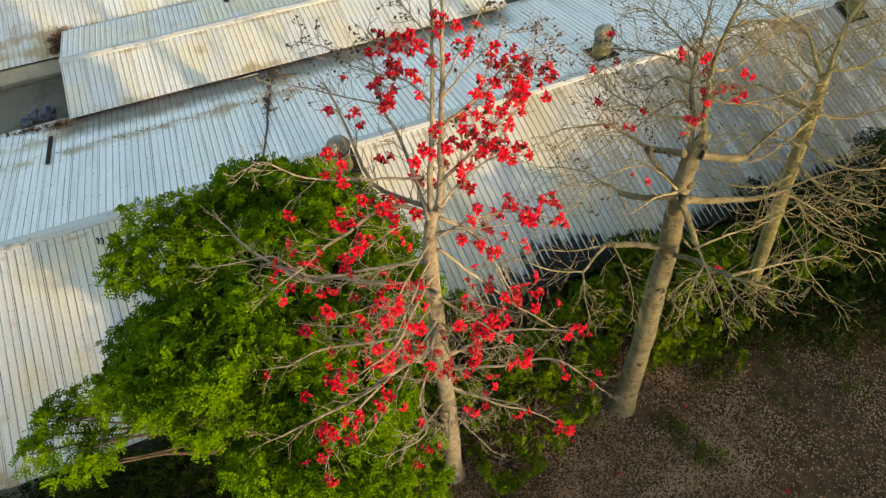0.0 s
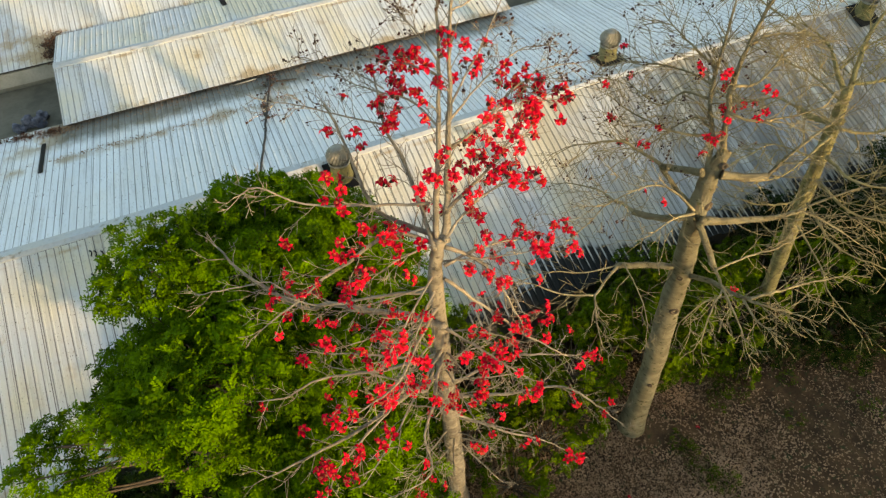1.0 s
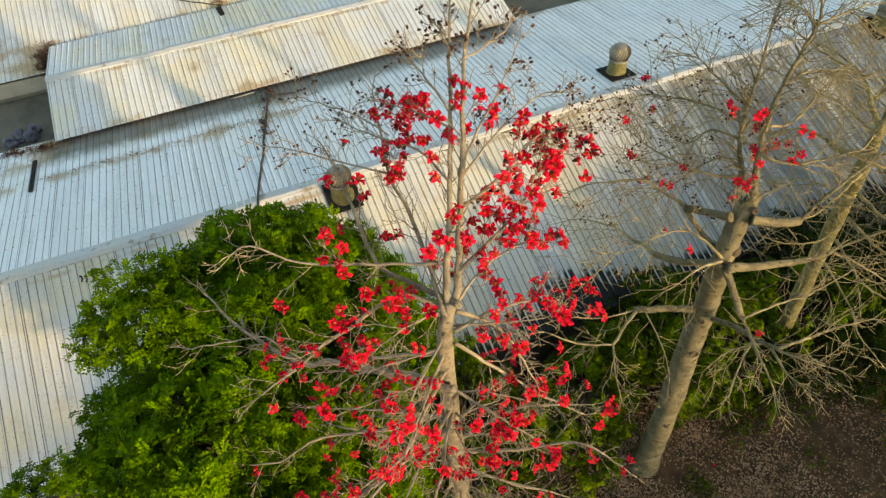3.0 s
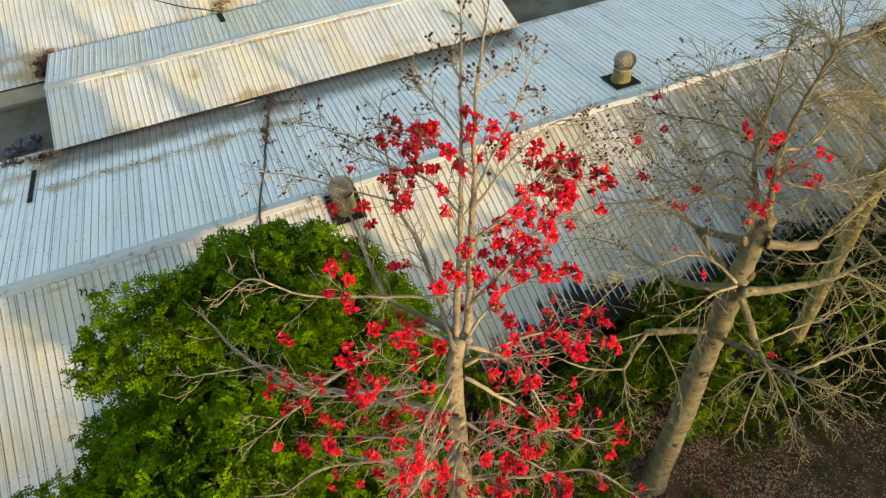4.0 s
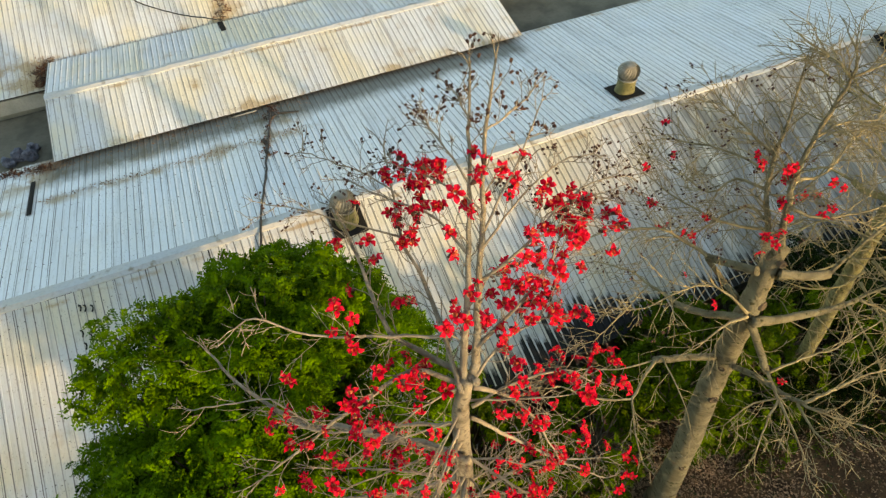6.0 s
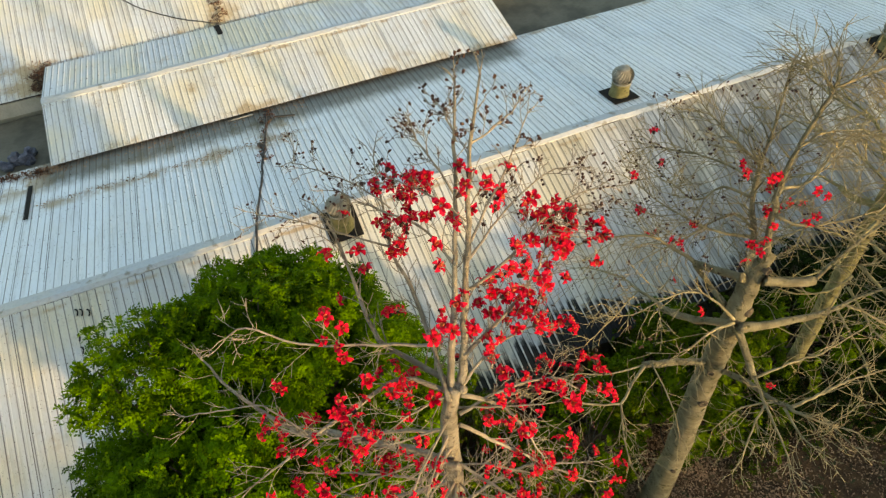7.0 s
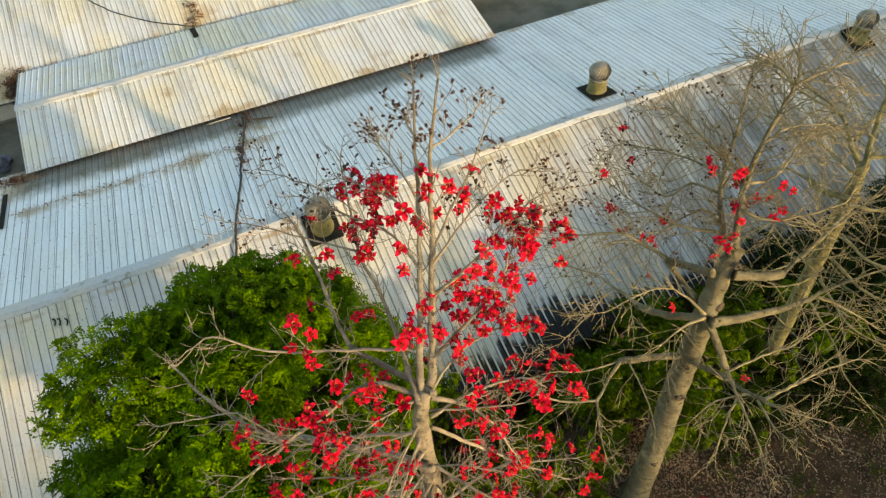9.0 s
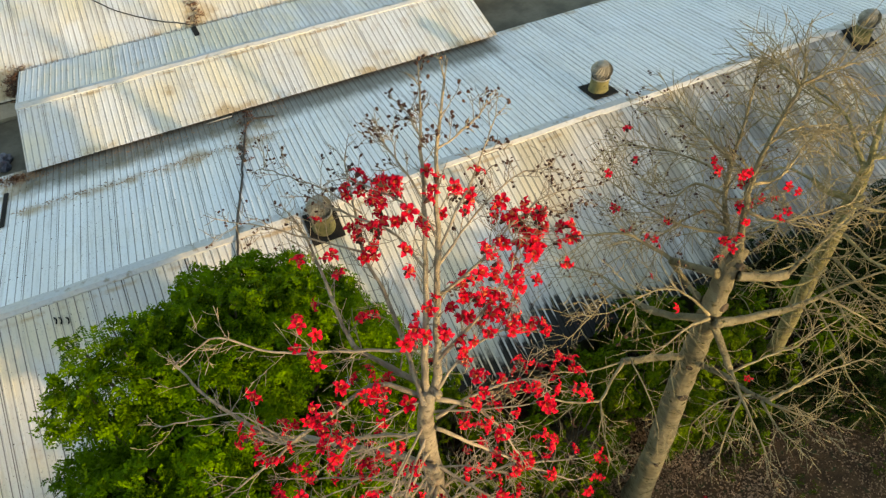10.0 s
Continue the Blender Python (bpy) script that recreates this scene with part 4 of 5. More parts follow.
grow2([(8.30, 7.58, 8.97), (7.92, 7.39, 9.02), (7.55, 7.15, 9.12), (7.02, 7.32, 9.23), (6.63, 7.62, 9.35)], 0.026, 0.01, 9, 0.426, 0.03, 0.35)
grow2([(7.55, 7.15, 9.12), (7.37, 6.80, 9.05), (7.24, 6.37, 8.94)], 0.016, 0.008, 8, 0.291, 0, 0)
grow2([(8.28, 7.59, 8.97), (7.66, 7.66, 9.03), (7.16, 7.82, 9.13), (6.44, 7.89, 9.11)], 0.014, 0.007, 8, 0.381, 0, 0)
grow2([(8.39, 7.55, 9.02), (8.34, 7.18, 8.98), (8.27, 6.70, 8.84), (8.15, 6.43, 8.73)], 0.013, 0.007, 6, 0.336, 0, 0)
grow2([(9.07, 7.21, 10.20), (8.88, 7.54, 9.94), (8.70, 7.99, 9.72)], 0.062, 0.05, 0, 0.448, 0.03, 0.35)
grow2([(8.72, 7.98, 9.72), (8.73, 8.33, 9.60), (8.70, 8.53, 9.49), (8.59, 8.91, 9.49), (8.27, 9.36, 9.36)], 0.03, 0.01, 9, 0.504, 0.03, 0.35)
grow2([(8.64, 8.49, 9.57), (8.05, 8.26, 9.48), (7.44, 8.05, 9.40)], 0.013, 0.007, 8, 0.403, 0.03, 0.35)
grow2([(9.23, 7.48, 10.84), (9.14, 7.75, 10.70), (9.09, 8.04, 10.53)], 0.062, 0.052, 1, 0.448, 0.03, 0.35)
grow2([(9.09, 8.05, 10.54), (8.81, 8.37, 10.72), (8.64, 8.52, 10.83), (8.38, 8.76, 10.74), (8.02, 9.02, 10.58)], 0.03, 0.009, 18, 0.504, 0.03, 0.35)
grow2([(9.08, 8.03, 10.51), (9.28, 7.84, 10.16), (9.21, 7.46, 10.24)], 0.04, 0.045, 0, 0.336, 0, 0)
grow2([(8.97, 7.07, 10.45), (8.53, 7.04, 10.56), (8.14, 6.94, 10.56)], 0.022, 0.009, 7, 0.381, 0, 0)
grow2([(8.99, 7.10, 10.47), (8.76, 7.41, 10.71), (8.45, 7.60, 10.77), (7.74, 7.65, 10.61)], 0.02, 0.008, 13, 0.403, 0.03, 0.35)
grow2([(9.55, 7.26, 10.83), (9.81, 7.16, 10.76), (10.19, 7.08, 10.70)], 0.07, 0.062, 1, 0.448, 0, 0)
grow2([(10.22, 7.08, 10.71), (10.57, 7.14, 10.90), (11.00, 7.21, 11.08), (11.61, 7.27, 11.30)], 0.04, 0.012, 18, 0.504, 0.006, 0)
grow2([(9.24, 7.05, 10.18), (9.82, 7.03, 9.95), (10.79, 7.02, 9.57), (11.44, 7.04, 9.43)], 0.075, 0.036, 4, 0.56, 0, 0)
grow2([(10.83, 7.02, 9.58), (11.45, 7.05, 9.45), (11.98, 6.97, 9.61), (12.58, 6.86, 9.70)], 0.034, 0.012, 12, 0.56, 0.006, 0)
grow2([(11.45, 7.04, 9.44), (11.84, 6.73, 9.26), (12.30, 6.31, 8.93)], 0.02, 0.009, 9, 0.56, 0, 0)
grow2([(9.21, 7.09, 10.07), (9.30, 6.85, 9.72), (9.35, 6.61, 9.43)], 0.058, 0.048, 1, 0.448, 0, 0)
grow2([(9.36, 6.64, 9.46), (9.11, 6.18, 9.59), (8.96, 5.74, 9.60), (8.84, 5.40, 9.56)], 0.026, 0.009, 8, 0.336, 0, 0)
grow2([(9.11, 6.19, 9.60), (8.81, 6.01, 9.44), (8.56, 5.78, 9.16)], 0.016, 0.008, 6, 0.336, 0, 0)
grow2([(9.36, 6.59, 9.46), (9.86, 6.54, 9.57), (10.42, 6.49, 9.57), (11.21, 6.55, 9.58)], 0.018, 0.008, 10, 0.448, 0, 0)
grow2([(9.68, 7.14, 8.43), (9.70, 6.80, 8.69), (9.71, 6.38, 8.88), (9.80, 6.14, 8.98)], 0.05, 0.034, 3, 0.448, 0, 0)
grow2([(9.80, 6.14, 8.98), (10.52, 6.18, 8.70), (11.37, 6.26, 8.36), (12.34, 6.22, 8.09)], 0.028, 0.01, 13, 0.504, 0.006, 0)
grow2([(9.76, 6.17, 8.99), (9.90, 5.87, 9.06), (10.15, 5.61, 9.06)], 0.024, 0.009, 10, 0.403, 0, 0)
grow2([(9.72, 6.17, 8.98), (9.61, 5.74, 9.01), (9.60, 5.53, 9.10)], 0.02, 0.008, 8, 0.314, 0, 0)
grow2([(9.66, 6.31, 8.95), (9.31, 6.49, 8.73), (8.87, 6.45, 8.43)], 0.014, 0.008, 8, 0.381, 0, 0)
grow2([(9.27, 7.29, 10.57), (9.53, 7.70, 11.16), (9.60, 8.02, 11.57), (9.75, 8.24, 11.91), (9.91, 8.43, 12.50), (10.10, 8.64, 12.85)], 0.056, 0.012, 34, 0.403, 0.004, 0.25)
grow2([(9.56, 7.44, 11.03), (9.66, 7.68, 11.45), (9.70, 7.84, 11.97), (9.90, 7.99, 12.54), (10.16, 8.11, 13.13), (10.23, 8.21, 13.33)], 0.056, 0.014, 34, 0.403, 0.004, 0.1)
grow2([(10.16, 8.11, 13.13), (10.09, 8.33, 13.25), (10.05, 8.55, 13.28)], 0.018, 0.007, 18, 0.381, 0, 0)
grow2([(10.16, 8.11, 13.13), (10.37, 8.04, 13.24), (10.75, 7.99, 13.31)], 0.018, 0.007, 15, 0.403, 0, 0)
grow2([(9.78, 8.29, 11.96), (9.64, 8.73, 12.13), (9.58, 9.03, 12.22), (9.49, 9.25, 12.36)], 0.02, 0.007, 20, 0.381, 0.008, 0.5)
grow2([(9.64, 8.06, 11.61), (9.44, 8.43, 11.58), (9.18, 8.54, 11.33), (8.99, 9.22, 11.41)], 0.022, 0.007, 22, 0.426, 0.024, 0.5)
grow2([(9.55, 7.75, 11.21), (9.25, 8.09, 11.12), (8.96, 8.66, 11.10), (8.81, 9.25, 11.13)], 0.022, 0.007, 22, 0.448, 0.03, 0.4)
grow2([(9.70, 8.18, 11.78), (9.60, 8.61, 11.77), (9.31, 9.23, 11.64), (9.15, 9.50, 11.55)], 0.018, 0.007, 22, 0.403, 0.024, 0.5)
grow2([(9.56, 7.77, 11.29), (9.53, 8.16, 11.26), (9.06, 8.32, 10.86), (8.61, 8.53, 10.38)], 0.02, 0.007, 22, 0.47, 0.03, 0.35)
grow2([(9.72, 7.83, 11.97), (10.14, 7.79, 11.94), (10.69, 8.00, 12.13), (11.29, 8.13, 12.27)], 0.022, 0.007, 22, 0.448, 0.008, 0)
grow2([(9.66, 7.72, 11.61), (9.90, 7.43, 11.58), (10.37, 7.29, 11.61), (10.87, 7.19, 11.68)], 0.024, 0.008, 22, 0.47, 0.006, 0)
grow2([(9.85, 7.95, 12.50), (10.27, 8.00, 12.53), (10.79, 7.90, 12.47)], 0.016, 0.007, 18, 0.448, 0, 0)
grow2([(9.60, 8.02, 11.57), (9.78, 7.85, 11.66), (9.98, 7.72, 11.74)], 0.012, 0.006, 7, 0.2, 0.25, 0.3)
grow2([(9.62, 7.60, 11.30), (9.45, 7.45, 11.40), (9.25, 7.40, 11.46)], 0.012, 0.006, 7, 0.2, 0.25, 0.3)
grow2([(9.75, 8.24, 11.91), (9.62, 8.10, 12.05), (9.45, 8.05, 12.10)], 0.011, 0.006, 6, 0.2, 0.25, 0.3)
tree2.finish(30, 0.88)
for z, turn, r in ((5.2, 4.2, 0.045), (7.35, 4.4, 0.075), (8.3, 3.9, 0.05), (10.35, 5.0, 0.07), (10.9, 4.6, 0.05)):
    knot(tree2.tree, tree2.base, tree2.P, z, turn, r)

tree3 = Kapok("slender yellow-green kapok tree, bare, behind shrubs", (14.2, 8.0, 3.0),
              [(14.2, 8.0, 2.6), (13.65, 8.0, 5.4), (13.15, 8.0, 7.8), (12.78, 8.0, 9.9), (12.75, 8.1, 10.8)], [0.18, 0.158, 0.14, 0.12, 0.08], M_BARK4, M_TWIG3, 21, 0.0050, -0.01, 0.09, 1)
grow3 = tree3.grow
grow3([(12.81, 8.09, 10.66), (12.78, 8.40, 10.89), (12.89, 8.87, 11.16), (12.75, 9.28, 11.31)], 0.06, 0.012, 14, 0.47, 0, 0)
grow3([(12.83, 8.09, 10.66), (13.26, 8.46, 10.95), (13.70, 8.79, 11.21), (14.11, 8.96, 11.46), (14.69, 9.33, 11.79)], 0.06, 0.014, 15, 0.504, 0.01, 0)
grow3([(12.61, 7.89, 10.31), (12.50, 8.25, 10.17), (12.48, 8.58, 10.17)], 0.06, 0.045, 1, 0.448, 0, 0)
grow3([(12.48, 8.58, 10.17), (12.31, 9.00, 10.18), (11.93, 9.25, 10.01), (11.63, 9.74, 10.04)], 0.022, 0.008, 15, 0.504, 0, 0)
grow3([(13.01, 8.18, 10.78), (13.44, 8.03, 10.80), (13.87, 8.02, 10.92), (14.46, 7.85, 10.96)], 0.04, 0.01, 15, 0.504, 0.01, 0)
grow3([(12.71, 8.01, 10.57), (12.54, 8.69, 10.79), (12.47, 9.18, 10.76), (12.22, 9.84, 10.81)], 0.024, 0.008, 15, 0.47, 0, 0)
grow3([(12.53, 7.84, 10.25), (12.88, 7.52, 10.23), (13.28, 7.35, 10.35), (13.86, 7.19, 10.39)], 0.03, 0.009, 15, 0.504, 0.015, 0)
grow3([(12.52, 7.81, 10.09), (11.75, 7.58, 10.08), (11.14, 7.43, 10.04), (10.68, 7.46, 10.06)], 0.028, 0.009, 8, 0.47, 0, 0)
grow3([(12.40, 7.65, 9.80), (12.44, 7.04, 9.73), (12.78, 6.65, 9.78), (13.35, 6.41, 9.89)], 0.03, 0.009, 16, 0.515, 0.01, 0)
grow3([(12.36, 7.56, 9.33), (12.43, 6.86, 9.19), (12.76, 6.40, 9.19), (13.29, 6.02, 9.17)], 0.028, 0.009, 8, 0.515, 0, 0)
grow3([(12.35, 7.55, 9.06), (11.74, 7.47, 9.08), (11.11, 7.58, 9.24), (10.77, 7.82, 9.32)], 0.022, 0.008, 8, 0.47, 0, 0)
grow3([(12.39, 7.51, 8.78), (12.28, 6.63, 8.57), (12.60, 6.09, 8.51), (13.01, 5.67, 8.43)], 0.026, 0.008, 5, 0.515, 0, 0)
grow3([(12.40, 7.44, 8.20), (12.25, 6.57, 8.00), (11.99, 6.12, 7.96), (12.05, 5.52, 7.77)], 0.022, 0.008, 5, 0.47, 0.015, 0)
grow3([(12.95, 8.51, 10.89), (13.73, 8.71, 11.02), (14.59, 8.70, 11.14)], 0.02, 0.008, 15, 0.504, 0, 0)
grow3([(12.32, 7.59, 9.73), (11.88, 8.29, 9.76), (11.47, 8.46, 9.51)], 0.02, 0.008, 14, 0.47, 0, 0)
grow3([(12.89, 8.87, 11.16), (12.62, 9.62, 11.28), (12.52, 10.33, 11.41)], 0.02, 0.008, 14, 0.504, 0, 0)
tree3.finish(8, 0.85)

# ---- broadleaf tree and shrubs ----
rl = np.random.default_rng(31)
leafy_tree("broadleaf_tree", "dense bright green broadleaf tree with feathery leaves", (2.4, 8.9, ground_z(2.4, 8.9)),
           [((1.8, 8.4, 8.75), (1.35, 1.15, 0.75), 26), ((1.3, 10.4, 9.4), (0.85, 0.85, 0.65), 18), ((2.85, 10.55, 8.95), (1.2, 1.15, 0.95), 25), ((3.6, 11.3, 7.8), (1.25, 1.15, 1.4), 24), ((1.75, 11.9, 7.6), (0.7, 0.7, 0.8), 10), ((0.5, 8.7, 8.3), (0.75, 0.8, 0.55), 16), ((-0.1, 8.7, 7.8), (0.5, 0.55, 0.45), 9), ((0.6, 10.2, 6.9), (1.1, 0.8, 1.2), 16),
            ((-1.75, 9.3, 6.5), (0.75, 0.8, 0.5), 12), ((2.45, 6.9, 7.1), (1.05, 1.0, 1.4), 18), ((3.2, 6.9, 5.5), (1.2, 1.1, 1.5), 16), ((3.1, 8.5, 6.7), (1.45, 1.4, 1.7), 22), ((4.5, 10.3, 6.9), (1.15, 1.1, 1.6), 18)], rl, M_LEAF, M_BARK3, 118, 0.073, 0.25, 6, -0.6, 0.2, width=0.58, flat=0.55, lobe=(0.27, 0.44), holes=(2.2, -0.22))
SHRUBS = [(6.2, 6.6, 0.7, 1.3), (7.2, 7.2, 0.8, 1.5), (8.2, 7.5, 0.7, 1.3), (5.7, 5.9, 0.45, 0.7), (12.6, 6.9, 0.4, 0.8), (12.2, 10.2, 1.2, 3.6), (11.1, 8.0, 1.0, 1.9), (12.3, 8.0, 1.1, 2.0), (13.4, 8.5, 1.2, 2.1), (14.7, 8.7, 1.3, 2.0), (15.6, 8.2, 1.1, 2.0), (11.3, 9.7, 1.3, 2.5), (14.8, 10.0, 1.3, 2.4), (7.4, 8.2, 0.9, 1.7), (10.2, 9.2, 1.1, 2.2), (6.1, 10.0, 1.2, 4.0), (4.4, 9.6, 1.5, 2.6), (6.3, 8.7, 1.3, 2.4), (8.6, 8.3, 1.1, 1.9), (10.6, 8.5, 1.2, 2.1), (12.0, 8.9, 1.3, 2.0), (9.6, 9.6, 1.0, 1.3), (13.4, 9.6, 1.3, 2.2), (5.6, 7.9, 0.9, 1.3), (11.6, 7.6, 0.6, 0.9)]
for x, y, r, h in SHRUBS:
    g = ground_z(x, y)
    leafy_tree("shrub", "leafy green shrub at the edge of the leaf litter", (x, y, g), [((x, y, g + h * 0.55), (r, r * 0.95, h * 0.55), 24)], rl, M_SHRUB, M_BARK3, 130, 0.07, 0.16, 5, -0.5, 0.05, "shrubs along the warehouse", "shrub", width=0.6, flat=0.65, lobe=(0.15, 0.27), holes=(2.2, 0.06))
# shrubs at the edge, shade given by the dark leaf colour
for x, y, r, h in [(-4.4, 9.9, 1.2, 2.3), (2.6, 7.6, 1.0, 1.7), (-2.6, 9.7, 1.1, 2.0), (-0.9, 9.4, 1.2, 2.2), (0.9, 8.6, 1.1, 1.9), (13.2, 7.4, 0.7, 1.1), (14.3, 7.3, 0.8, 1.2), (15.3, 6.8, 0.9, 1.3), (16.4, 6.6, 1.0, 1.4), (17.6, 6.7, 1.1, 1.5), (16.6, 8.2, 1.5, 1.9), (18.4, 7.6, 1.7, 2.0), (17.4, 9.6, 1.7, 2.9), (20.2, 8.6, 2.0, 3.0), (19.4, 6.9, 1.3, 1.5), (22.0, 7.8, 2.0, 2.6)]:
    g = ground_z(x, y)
    leafy_tree("shrub", "tall shrub, its leaves coloured dark green for deep shade", (x, y, g), [((x, y, g + h * 0.55), (r, r, h * 0.52), 18)], rl, M_DEEP, M_BARK3, 50, 0.085, 0.24, 5, -0.6, 0.07, "dark shrubs at the edge", "shrub")

# unseen trees added on the sunny side, to shade the ground and the low part of the roof
shade = leafy_tree("broadleaf_tree", "unseen dark green tree, added in a row to cast shade", (25.0, -28.0, 3.0), [((25.0, -28.0, 6.9), (2.9, 2.9, 3.2), 26)], rl, M_DEEP, M_BARK3, 6, 0.3, 0.6, 4, -0.8, 0.22, "row of trees beyond the clearing")
for k in range(24):
    s = 2.9 * (k - 11) + rl.uniform(-0.8, 0.8)
    if k == 11:
        continue
    # tops set to let the sun onto chosen parts of the roof
    top = np.interp(s, (-30, -7.5, -6, -4, 1, 5, 8, 11, 13, 15, 40), (12.2, 12.0, 10.5, 10.0, 9.5, 9.5, 9.9, 10.2, 11.0, 12.0, 12.0))
    copy_thing(shade, pose(25 + s * 0.9 + rl.uniform(-0.6, 0.6), -28 + s * 0.42 + rl.uniform(-0.6, 0.6), 3.0 + top - 10.1 + rl.uniform(-0.25, 0.25), 0, 0, rl.uniform(0, 360)))


# ---- leaf litter ----
def leaf_litter():
    rg = np.random.default_rng(9)
    n = 270000
    x, y = rg.uniform(2.0, 22, n), rg.uniform(-1.5, 8.6, n)
    den = np.array([noise.noise(Vector((a * 0.7, b * 0.7, 5))) for a, b in zip(x, y)])
    fade = np.clip((x - 2.0) / 3, 0, 1) * np.clip((22 - x) / 3, 0, 1) * np.clip((y + 1.5) / 3, 0, 1)
    keep = rg.random(n) < (0.55 + 0.9 * den) * fade * np.interp(x, (8, 13), (1.9, 0.38))
    x, y = x[keep], y[keep]
    n = len(x)
    z = np.array([ground_z(a, b) for a, b in zip(x, y)]) + rg.uniform(0.005, 0.03, n)
    c = np.stack((x, y, z), 1)
    a = rg.uniform(0, 6.28, n)
    d = np.stack((np.cos(a), np.sin(a), rg.normal(0, 0.3, n)), 1)
    w = np.stack((-np.sin(a), np.cos(a), rg.normal(0, 0.3, n)), 1)
    ln = rg.uniform(0.014, 0.042, n)[:, None]
    q = np.stack((c - d * ln, c + w * ln * 0.5, c + d * ln, c - w * ln * 0.5), 1)
    q[:, 1::2, 2] += 0.012
    ob = link_quads("leaf_litter", q, M_LITTER, None)
    return tagged(ob, "dry brown fallen leaves strewn over the soil", "leaf litter", kind="stuff")


leaf_litter()


def weed(x, y, r, n, rng):
    w = thing("weed_clump", "low green weeds growing through the leaf litter", "weeds", (x, y, ground_z(x, y)), "weeds on the bare ground")
    a, s = rng.uniform(0, 6.28, n), r * np.sqrt(rng.random(n))
    P = np.stack((s * np.cos(a), s * np.sin(a) * 1.3, rng.uniform(0.0, 0.06, n)), 1)
    link_quads("leaves", sprays(rng, P, rng.normal(0, 0.5, (n, 3)) + np.array((0, 0, 0.8)), 0.14, 3, 0.06), M_SHRUB, w, kind="stuff")


rw = np.random.default_rng(4)
for x, y, r, n in [(10.25, 5.95, 0.28, 70), (10.3, 5.3, 0.35, 80), (10.6, 4.9, 0.3, 50), (12.3, 6.9, 0.5, 140), (11.7, 6.5, 0.25, 40), (13.6, 6.4, 0.3, 40), (15.4, 6.2, 0.5, 90), (14.9, 5.0, 0.3, 30), (8.5, 6.9, 0.25, 30), (13.0, 5.4, 0.25, 25), (16.6, 6.2, 0.6, 110)]:
    weed(x, y, r, n, rw)
for k in range(7):
    x, y = rw.uniform(5.3, 12.5), rw.uniform(3.2, 6.8)
    f = tagged(new("fallen_flower", FLOWERS[k % 5]), "red fallen flower lying on the leaf litter", "flower", "fallen flowers")
    f.matrix_world = pose(x, y, ground_z(x, y) + 0.03, rw.uniform(-50, 50), rw.uniform(-50, 50), rw.uniform(0, 360)) @ Matrix.Scale(0.65, 4)


# ---- cables, battens and debris on the roofs ----
def cable(name, label, pts, r, mat, seed, wig=0.03):
    rg = np.random.default_rng(seed)
    pts = np.array(pts, float)
    t = np.linspace(0, len(pts) - 1, 40)
    P = np.stack([np.interp(t, range(len(pts)), pts[:, k]) for k in range(3)], 1)
    for _ in range(3):
        P[1:-1] = (P[:-2] + P[1:-1] + P[2:]) / 3
    P[1:-1, :2] += rg.normal(0, wig, (38, 2))
    P[1:-1] = (P[:-2] + P[1:-1] + P[2:]) / 3
    tb = Tubes()
    tb.add(P, np.full(40, r), 6)
    return tagged(tb.link(name, mat), label, "cable")


cable("roof_cable", "black cable hanging down the far roof slope over the ridge", [(4.62, 23.5, up_z(23.5) + 0.05), (4.35, 22.0, up_z(22) + 0.05), (3.95, 20.4, up_z(20.4) + 0.05), (3.45, 18.3, up_z(18.3) + 0.05), (3.12, RIDGE_Y, RIDGE_Z + 0.12), (2.85, 15.9, low_z(15.9) + 0.06), (2.75, 14.5, low_z(14.5) + 0.06)], 0.034, M_CABLE, 1)
cable("roof_cable", "thin dark cable sagging across the back roof", [(-1.5, 35.0, BZ(35) + 0.06), (0.2, 32.6, BZ(32.6) + 0.05), (1.2, 31.3, BZ(31.3) + 0.05), (2.4, 30.3, BZ(30.3) + 0.05), (3.9, 29.5, BZ(29.5) + 0.06)], 0.022, M_CABLE, 2, 0.02)


def dry_vine(label, pts, spread, sprigs, leaves, seed):
    """A dead climber: sprigs off a line, with shrivelled leaves."""
    rg = np.random.default_rng(seed)
    v = thing("dead_vine", label, "dead vine", pts[0], "dead vines on the roofs")
    base, P = np.array(pts[0], float), curve_through(pts, rg, 0.2, 0.02)
    tb, ends = Tubes(), []
    for _ in range(sprigs):
        a = P[rg.integers(0, len(P))] - base + rg.normal(0, 0.03, 3) * (1, 1, 0)
        q, d = twig(a, rg.normal(0, 1, 3) * (1, 1, 0.25) + (0, 0, 0.15), spread * rg.uniform(0.3, 1.0), rg, 5, 0.35, -0.02)
        tb.add(q, np.linspace(0.012, 0.006, len(q)), 4)
        ends += [q[2], q[4], q[5]]
    tb.link("stem", M_RUSTBAR, v)["kind"] = "stuff"
    E = np.array(ends)[rg.integers(0, len(ends), leaves)] + rg.normal(0, 0.05, (leaves, 3)) * (1, 1, 0.3)
    link_quads("leaves", sprays(rg, E, rg.normal(0, 0.6, (leaves, 3)), 0.05, 1, 0.07, 0.6), M_DRY, v, kind="stuff")


dry_vine("dead brown vine tangled round the black cable", [(4.62, 23.4, up_z(23.4) + 0.05), (4.35, 22.0, up_z(22.0) + 0.05), (4.05, 20.8, up_z(20.8) + 0.05), (3.8, 19.8, up_z(19.8) + 0.05)], 0.30, 26, 150, 61)
dry_vine("rust-brown dead vine at the corner of the canopy", [(-2.75, 28.3, 4.1), (-2.9, 28.9, BZ(28.9) + 0.04), (-2.6, 29.5, BZ(29.5) + 0.04)], 0.6, 50, 420, 62)
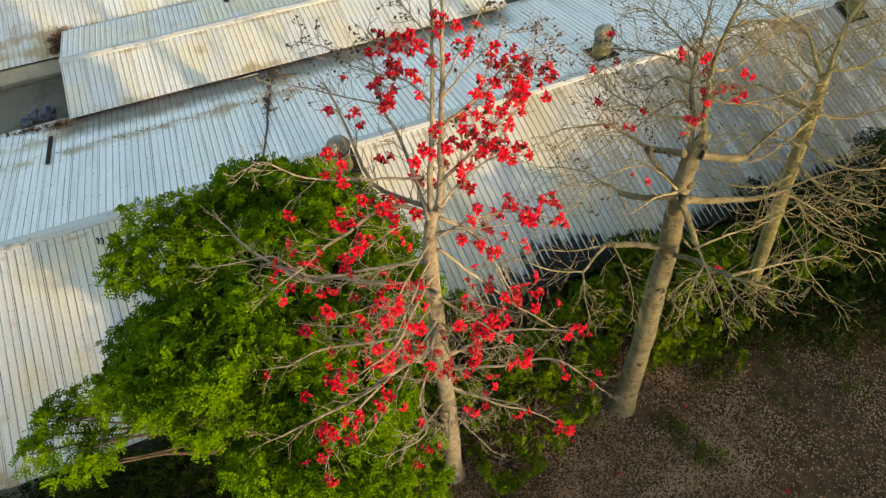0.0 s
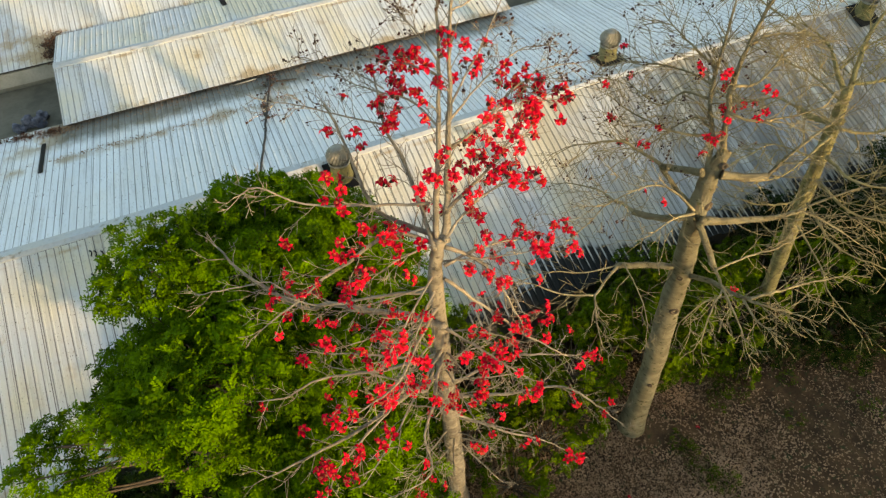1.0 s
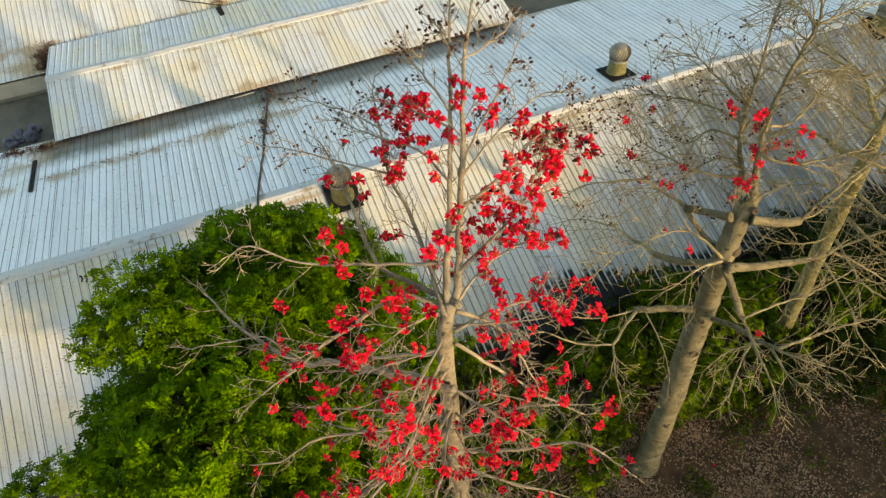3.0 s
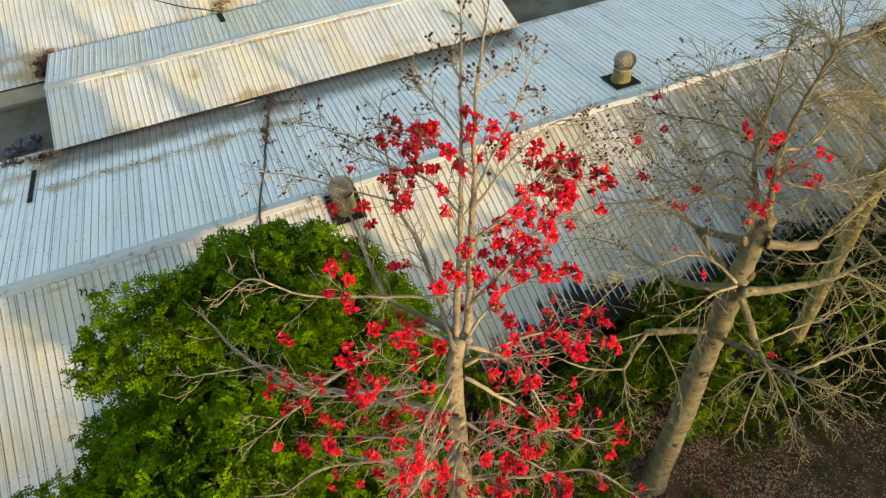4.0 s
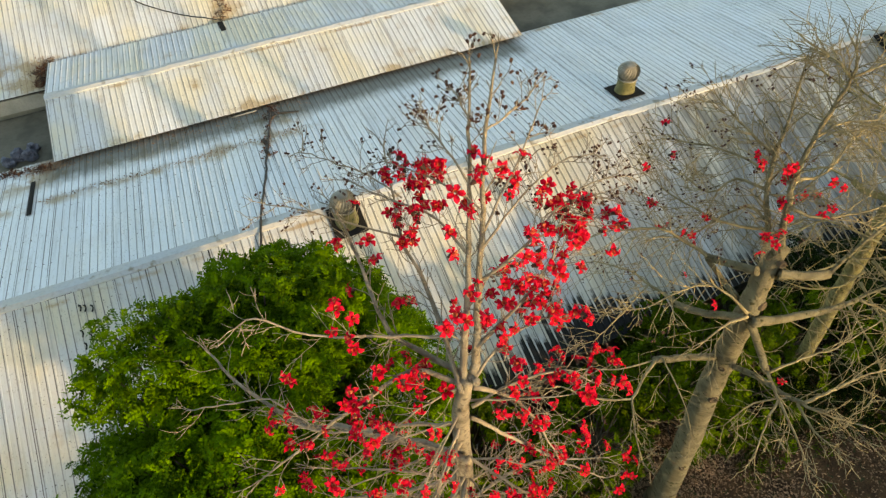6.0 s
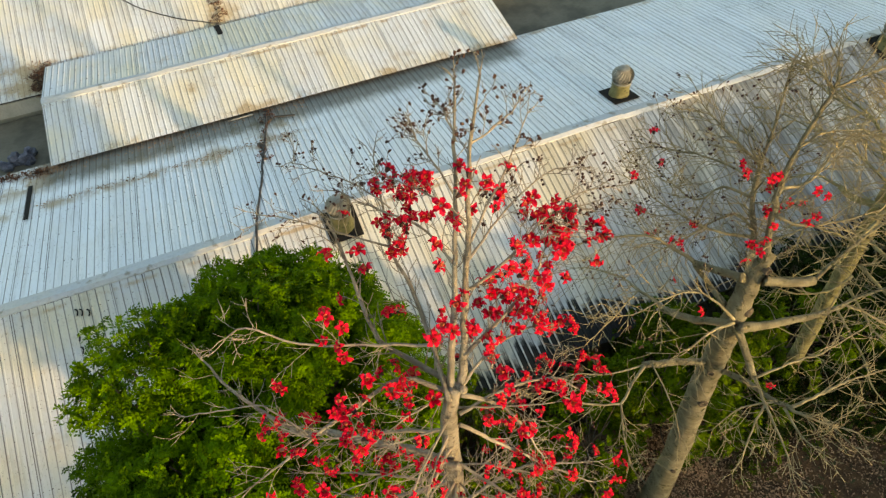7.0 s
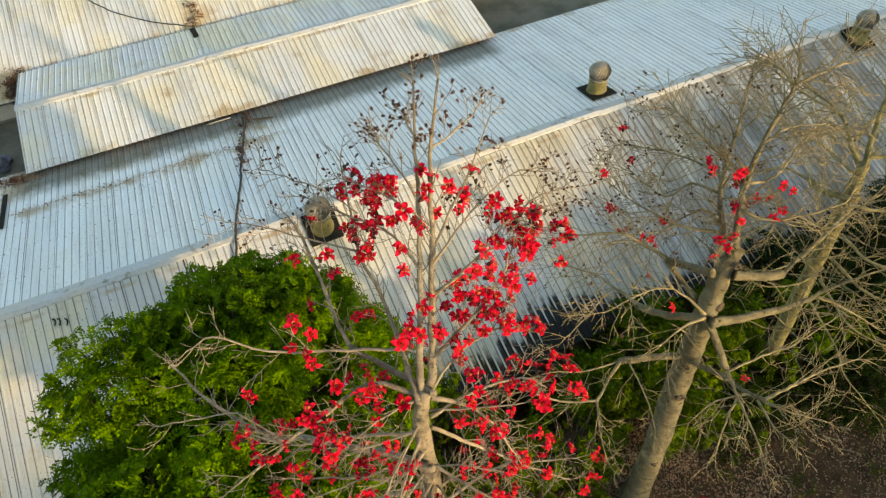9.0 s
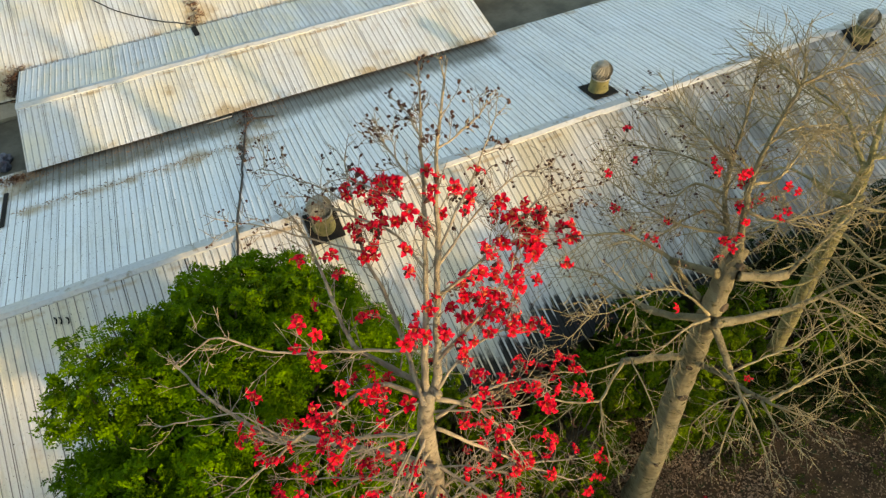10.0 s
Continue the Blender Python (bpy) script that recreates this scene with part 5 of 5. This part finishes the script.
dry_vine("dead brown vine by the loose cable on the back roof", [(3.9, 29.0, BZ(29.0) + 0.04), (4.1, 29.8, BZ(29.8) + 0.04), (4.2, 30.6, BZ(30.6) + 0.04)], 0.45, 30, 160, 63)
dry_vine("rust-brown dead vine at the edge of the gutter", [(-4.6, 23.7, up_z(23.7) + 0.04), (-3.6, 23.6, up_z(23.6) + 0.04), (-2.7, 23.4, up_z(23.4) + 0.04)], 0.3, 40, 300, 64)


def batten(x, y, zf, length, width, turn, mat, label):
    ob = part("batten", box_bm(-width / 2, width / 2, -length / 2, length / 2, 0, 0.03, 0.006), mat, None)
    slope_deg = math.degrees(math.atan2(zf(y + 0.5) - zf(y - 0.5), 1.0))
    ob.matrix_world = pose(x, y, zf(y) + 0.036, slope_deg, 0, turn)
    return tagged(ob, label, "batten", "loose battens on the roof")


batten(-3.16, 21.85, up_z, 1.85, 0.13, 0, M_DARK, "black strip lying along a roof rib")
batten(4.60, 23.0, up_z, 0.55, 0.16, 12, M_RUSTBAR, "short dark rotten batten beside the cable")
batten(5.15, 22.75, up_z, 0.75, 0.07, 62, M_RUSTBAR, "dark loose batten on the roof")
batten(4.05, 21.25, up_z, 0.45, 0.14, 15, M_RUSTBAR, "short dark rotten batten beside the cable")
batten(4.0, 20.6, up_z, 0.4, 0.12, 10, M_RUSTBAR, "short dark rotten batten beside the cable")
batten(4.0, 28.75, lambda y: 4.40, 0.75, 0.22, 4, M_DARK, "dark box-like strip in the canopy valley")
batten(3.7, 23.45, up_z, 0.9, 0.05, 80, M_BEAM, "pale loose batten under the canopy edge")


for k, (x, y) in enumerate([(-1.73, 16.40), (-1.62, 16.36), (-1.46, 16.30), (-1.80, 15.75), (-1.62, 15.60), (-1.45, 15.50), (-1.78, 15.42)]):
    a = 0.4 + 0.5 * k
    cable("loose_flake", "small curled black flake stuck to the roof", [(x, y - 0.09, low_z(y - 0.09) + 0.02), (x + 0.04, y - 0.03, low_z(y - 0.03) + 0.05), (x + 0.03, y + 0.04, low_z(y + 0.04) + 0.05), (x - 0.02, y + 0.09, low_z(y + 0.09) + 0.02)], 0.018, M_DARK, 20 + k, 0.004)


def roof_debris():
    """Dead leaves caught at the laps and under the canopy's edge."""
    rg = np.random.default_rng(15)
    n = 1800
    k = rg.integers(0, 5, n)
    x = np.select([k == 0, k == 1, k == 2, k == 3], [rg.uniform(-3, 5.5, n), rg.uniform(-3.4, 6, n), rg.uniform(-3, 12, n), rg.normal(-2.7, 0.35, n)], rg.normal(-2.75, 0.22, n))
    y = np.select([k == 0, k == 1, k == 2, k == 3], [rg.normal(21.5, 0.10, n), rg.normal(23.3, 0.16, n), rg.normal(29.35, 0.10, n), rg.normal(23.5, 0.18, n)], rg.normal(28.9, 0.35, n))
    z = np.array([up_z(b) + 0.012 if b < 26 else BZ(b) + 0.02 for b in y]) + rg.uniform(0.004, 0.03, n)
    c = np.stack((x, y, z), 1)
    a = rg.uniform(0, 6.28, n)
    d = np.stack((np.cos(a), np.sin(a), rg.normal(0, 0.2, n)), 1)
    w = np.stack((-np.sin(a), np.cos(a), rg.normal(0, 0.2, n)), 1)
    ln = rg.uniform(0.02, 0.05, n)[:, None]
    q = np.stack((c - d * ln, c + w * ln * 0.5, c + d * ln, c - w * ln * 0.5), 1)
    return tagged(link_quads("roof_debris", q, M_LITTER, None), "dead leaves caught along the laps of the roof", "leaf litter", kind="stuff")


roof_debris()

def sack(x, y, r, seed):
    """A crumpled, tied plastic sack."""
    bm = bmesh.new()
    bmesh.ops.create_icosphere(bm, subdivisions=3, radius=r)
    for v in bm.verts:
        n = noise.noise(v.co * 5 + Vector((seed, 0, 0))) * 0.35 + noise.noise(v.co * 16 + Vector((0, seed, 0))) * 0.28
        v.co *= 1 + n
        v.co.z = v.co.z * 0.8 + (0.35 * r if v.co.z > 0.75 * r else 0)
        v.co.z = max(v.co.z, -0.55 * r)
    ob = part("plastic_sack", bm, M_BLUE, None)
    ob.location = (x, y, 3.08 + 0.55 * r)
    return tagged(ob, "crumpled blue-grey plastic sack lying in the gutter", "sack", "sacks in the gutter")


for k, (x, y, r) in enumerate([(-3.70, 25.45, 0.24), (-4.05, 25.6, 0.26), (-3.62, 25.85, 0.2), (-4.4, 25.35, 0.22)]):
    sack(x, y, r, k * 7.0)

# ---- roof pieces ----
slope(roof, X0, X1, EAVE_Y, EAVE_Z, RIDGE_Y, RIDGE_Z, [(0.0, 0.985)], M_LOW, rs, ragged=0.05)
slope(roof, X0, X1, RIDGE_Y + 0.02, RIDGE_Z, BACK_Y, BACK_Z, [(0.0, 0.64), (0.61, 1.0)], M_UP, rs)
ridge_caps(roof, X0, X1, RIDGE_Y, RIDGE_Z, 19, 7.8, rs)
slope(can_roof, CX0, CX1, 23.52, 4.05, 26.49, 4.63, [(0.0, 0.985)], M_CAN, rs)
slope(can_roof, CX0, CX1, 26.50, 4.63, 29.25, 4.35, [(0.0, 1.0)], M_CAN, rs)
ridge_caps(can_roof, CX0, CX1, 26.49, 4.63, 11, 6, rs, 0.16, 0.22, 2.1)
slope(back_roof, X0, X1, 28.15, BZ(28.15), 40.0, BZ(40), [(0.0, 0.45), (0.44, 1.0)], M_FAR, rs)
slope(back_roof, X0, X1, 40.02, BZ(40), 52.0, BZ(28.15), [(0.0, 1.0)], M_FAR, rs)
ridge_caps(back_roof, X0, X1, 40.0, BZ(40), 15, 15, rs)
screws("roof_screws", roof, [(y, low_z(y)) for y in (12.6, 13.9, 15.2, 16.4)] + [(y, up_z(y)) for y in (18.3, 19.6, 20.9, 21.6, 22.8)], X0, 30, M_RUSTBAR)
screws("canopy_screws", can_roof, [(y, 4.05 + (y - 23.52) * 0.1953) for y in (23.75, 24.6, 25.5, 26.2)] + [(y, 4.63 - (y - 26.5) * 0.1018) for y in (27.3, 28.3)], CX0, CX1, M_RUSTBAR)
screws("roof_screws", back_roof, [(y, BZ(y)) for y in (28.6, 29.9, 31.2, 32.5, 33.8)], X0, 20, M_RUSTBAR)
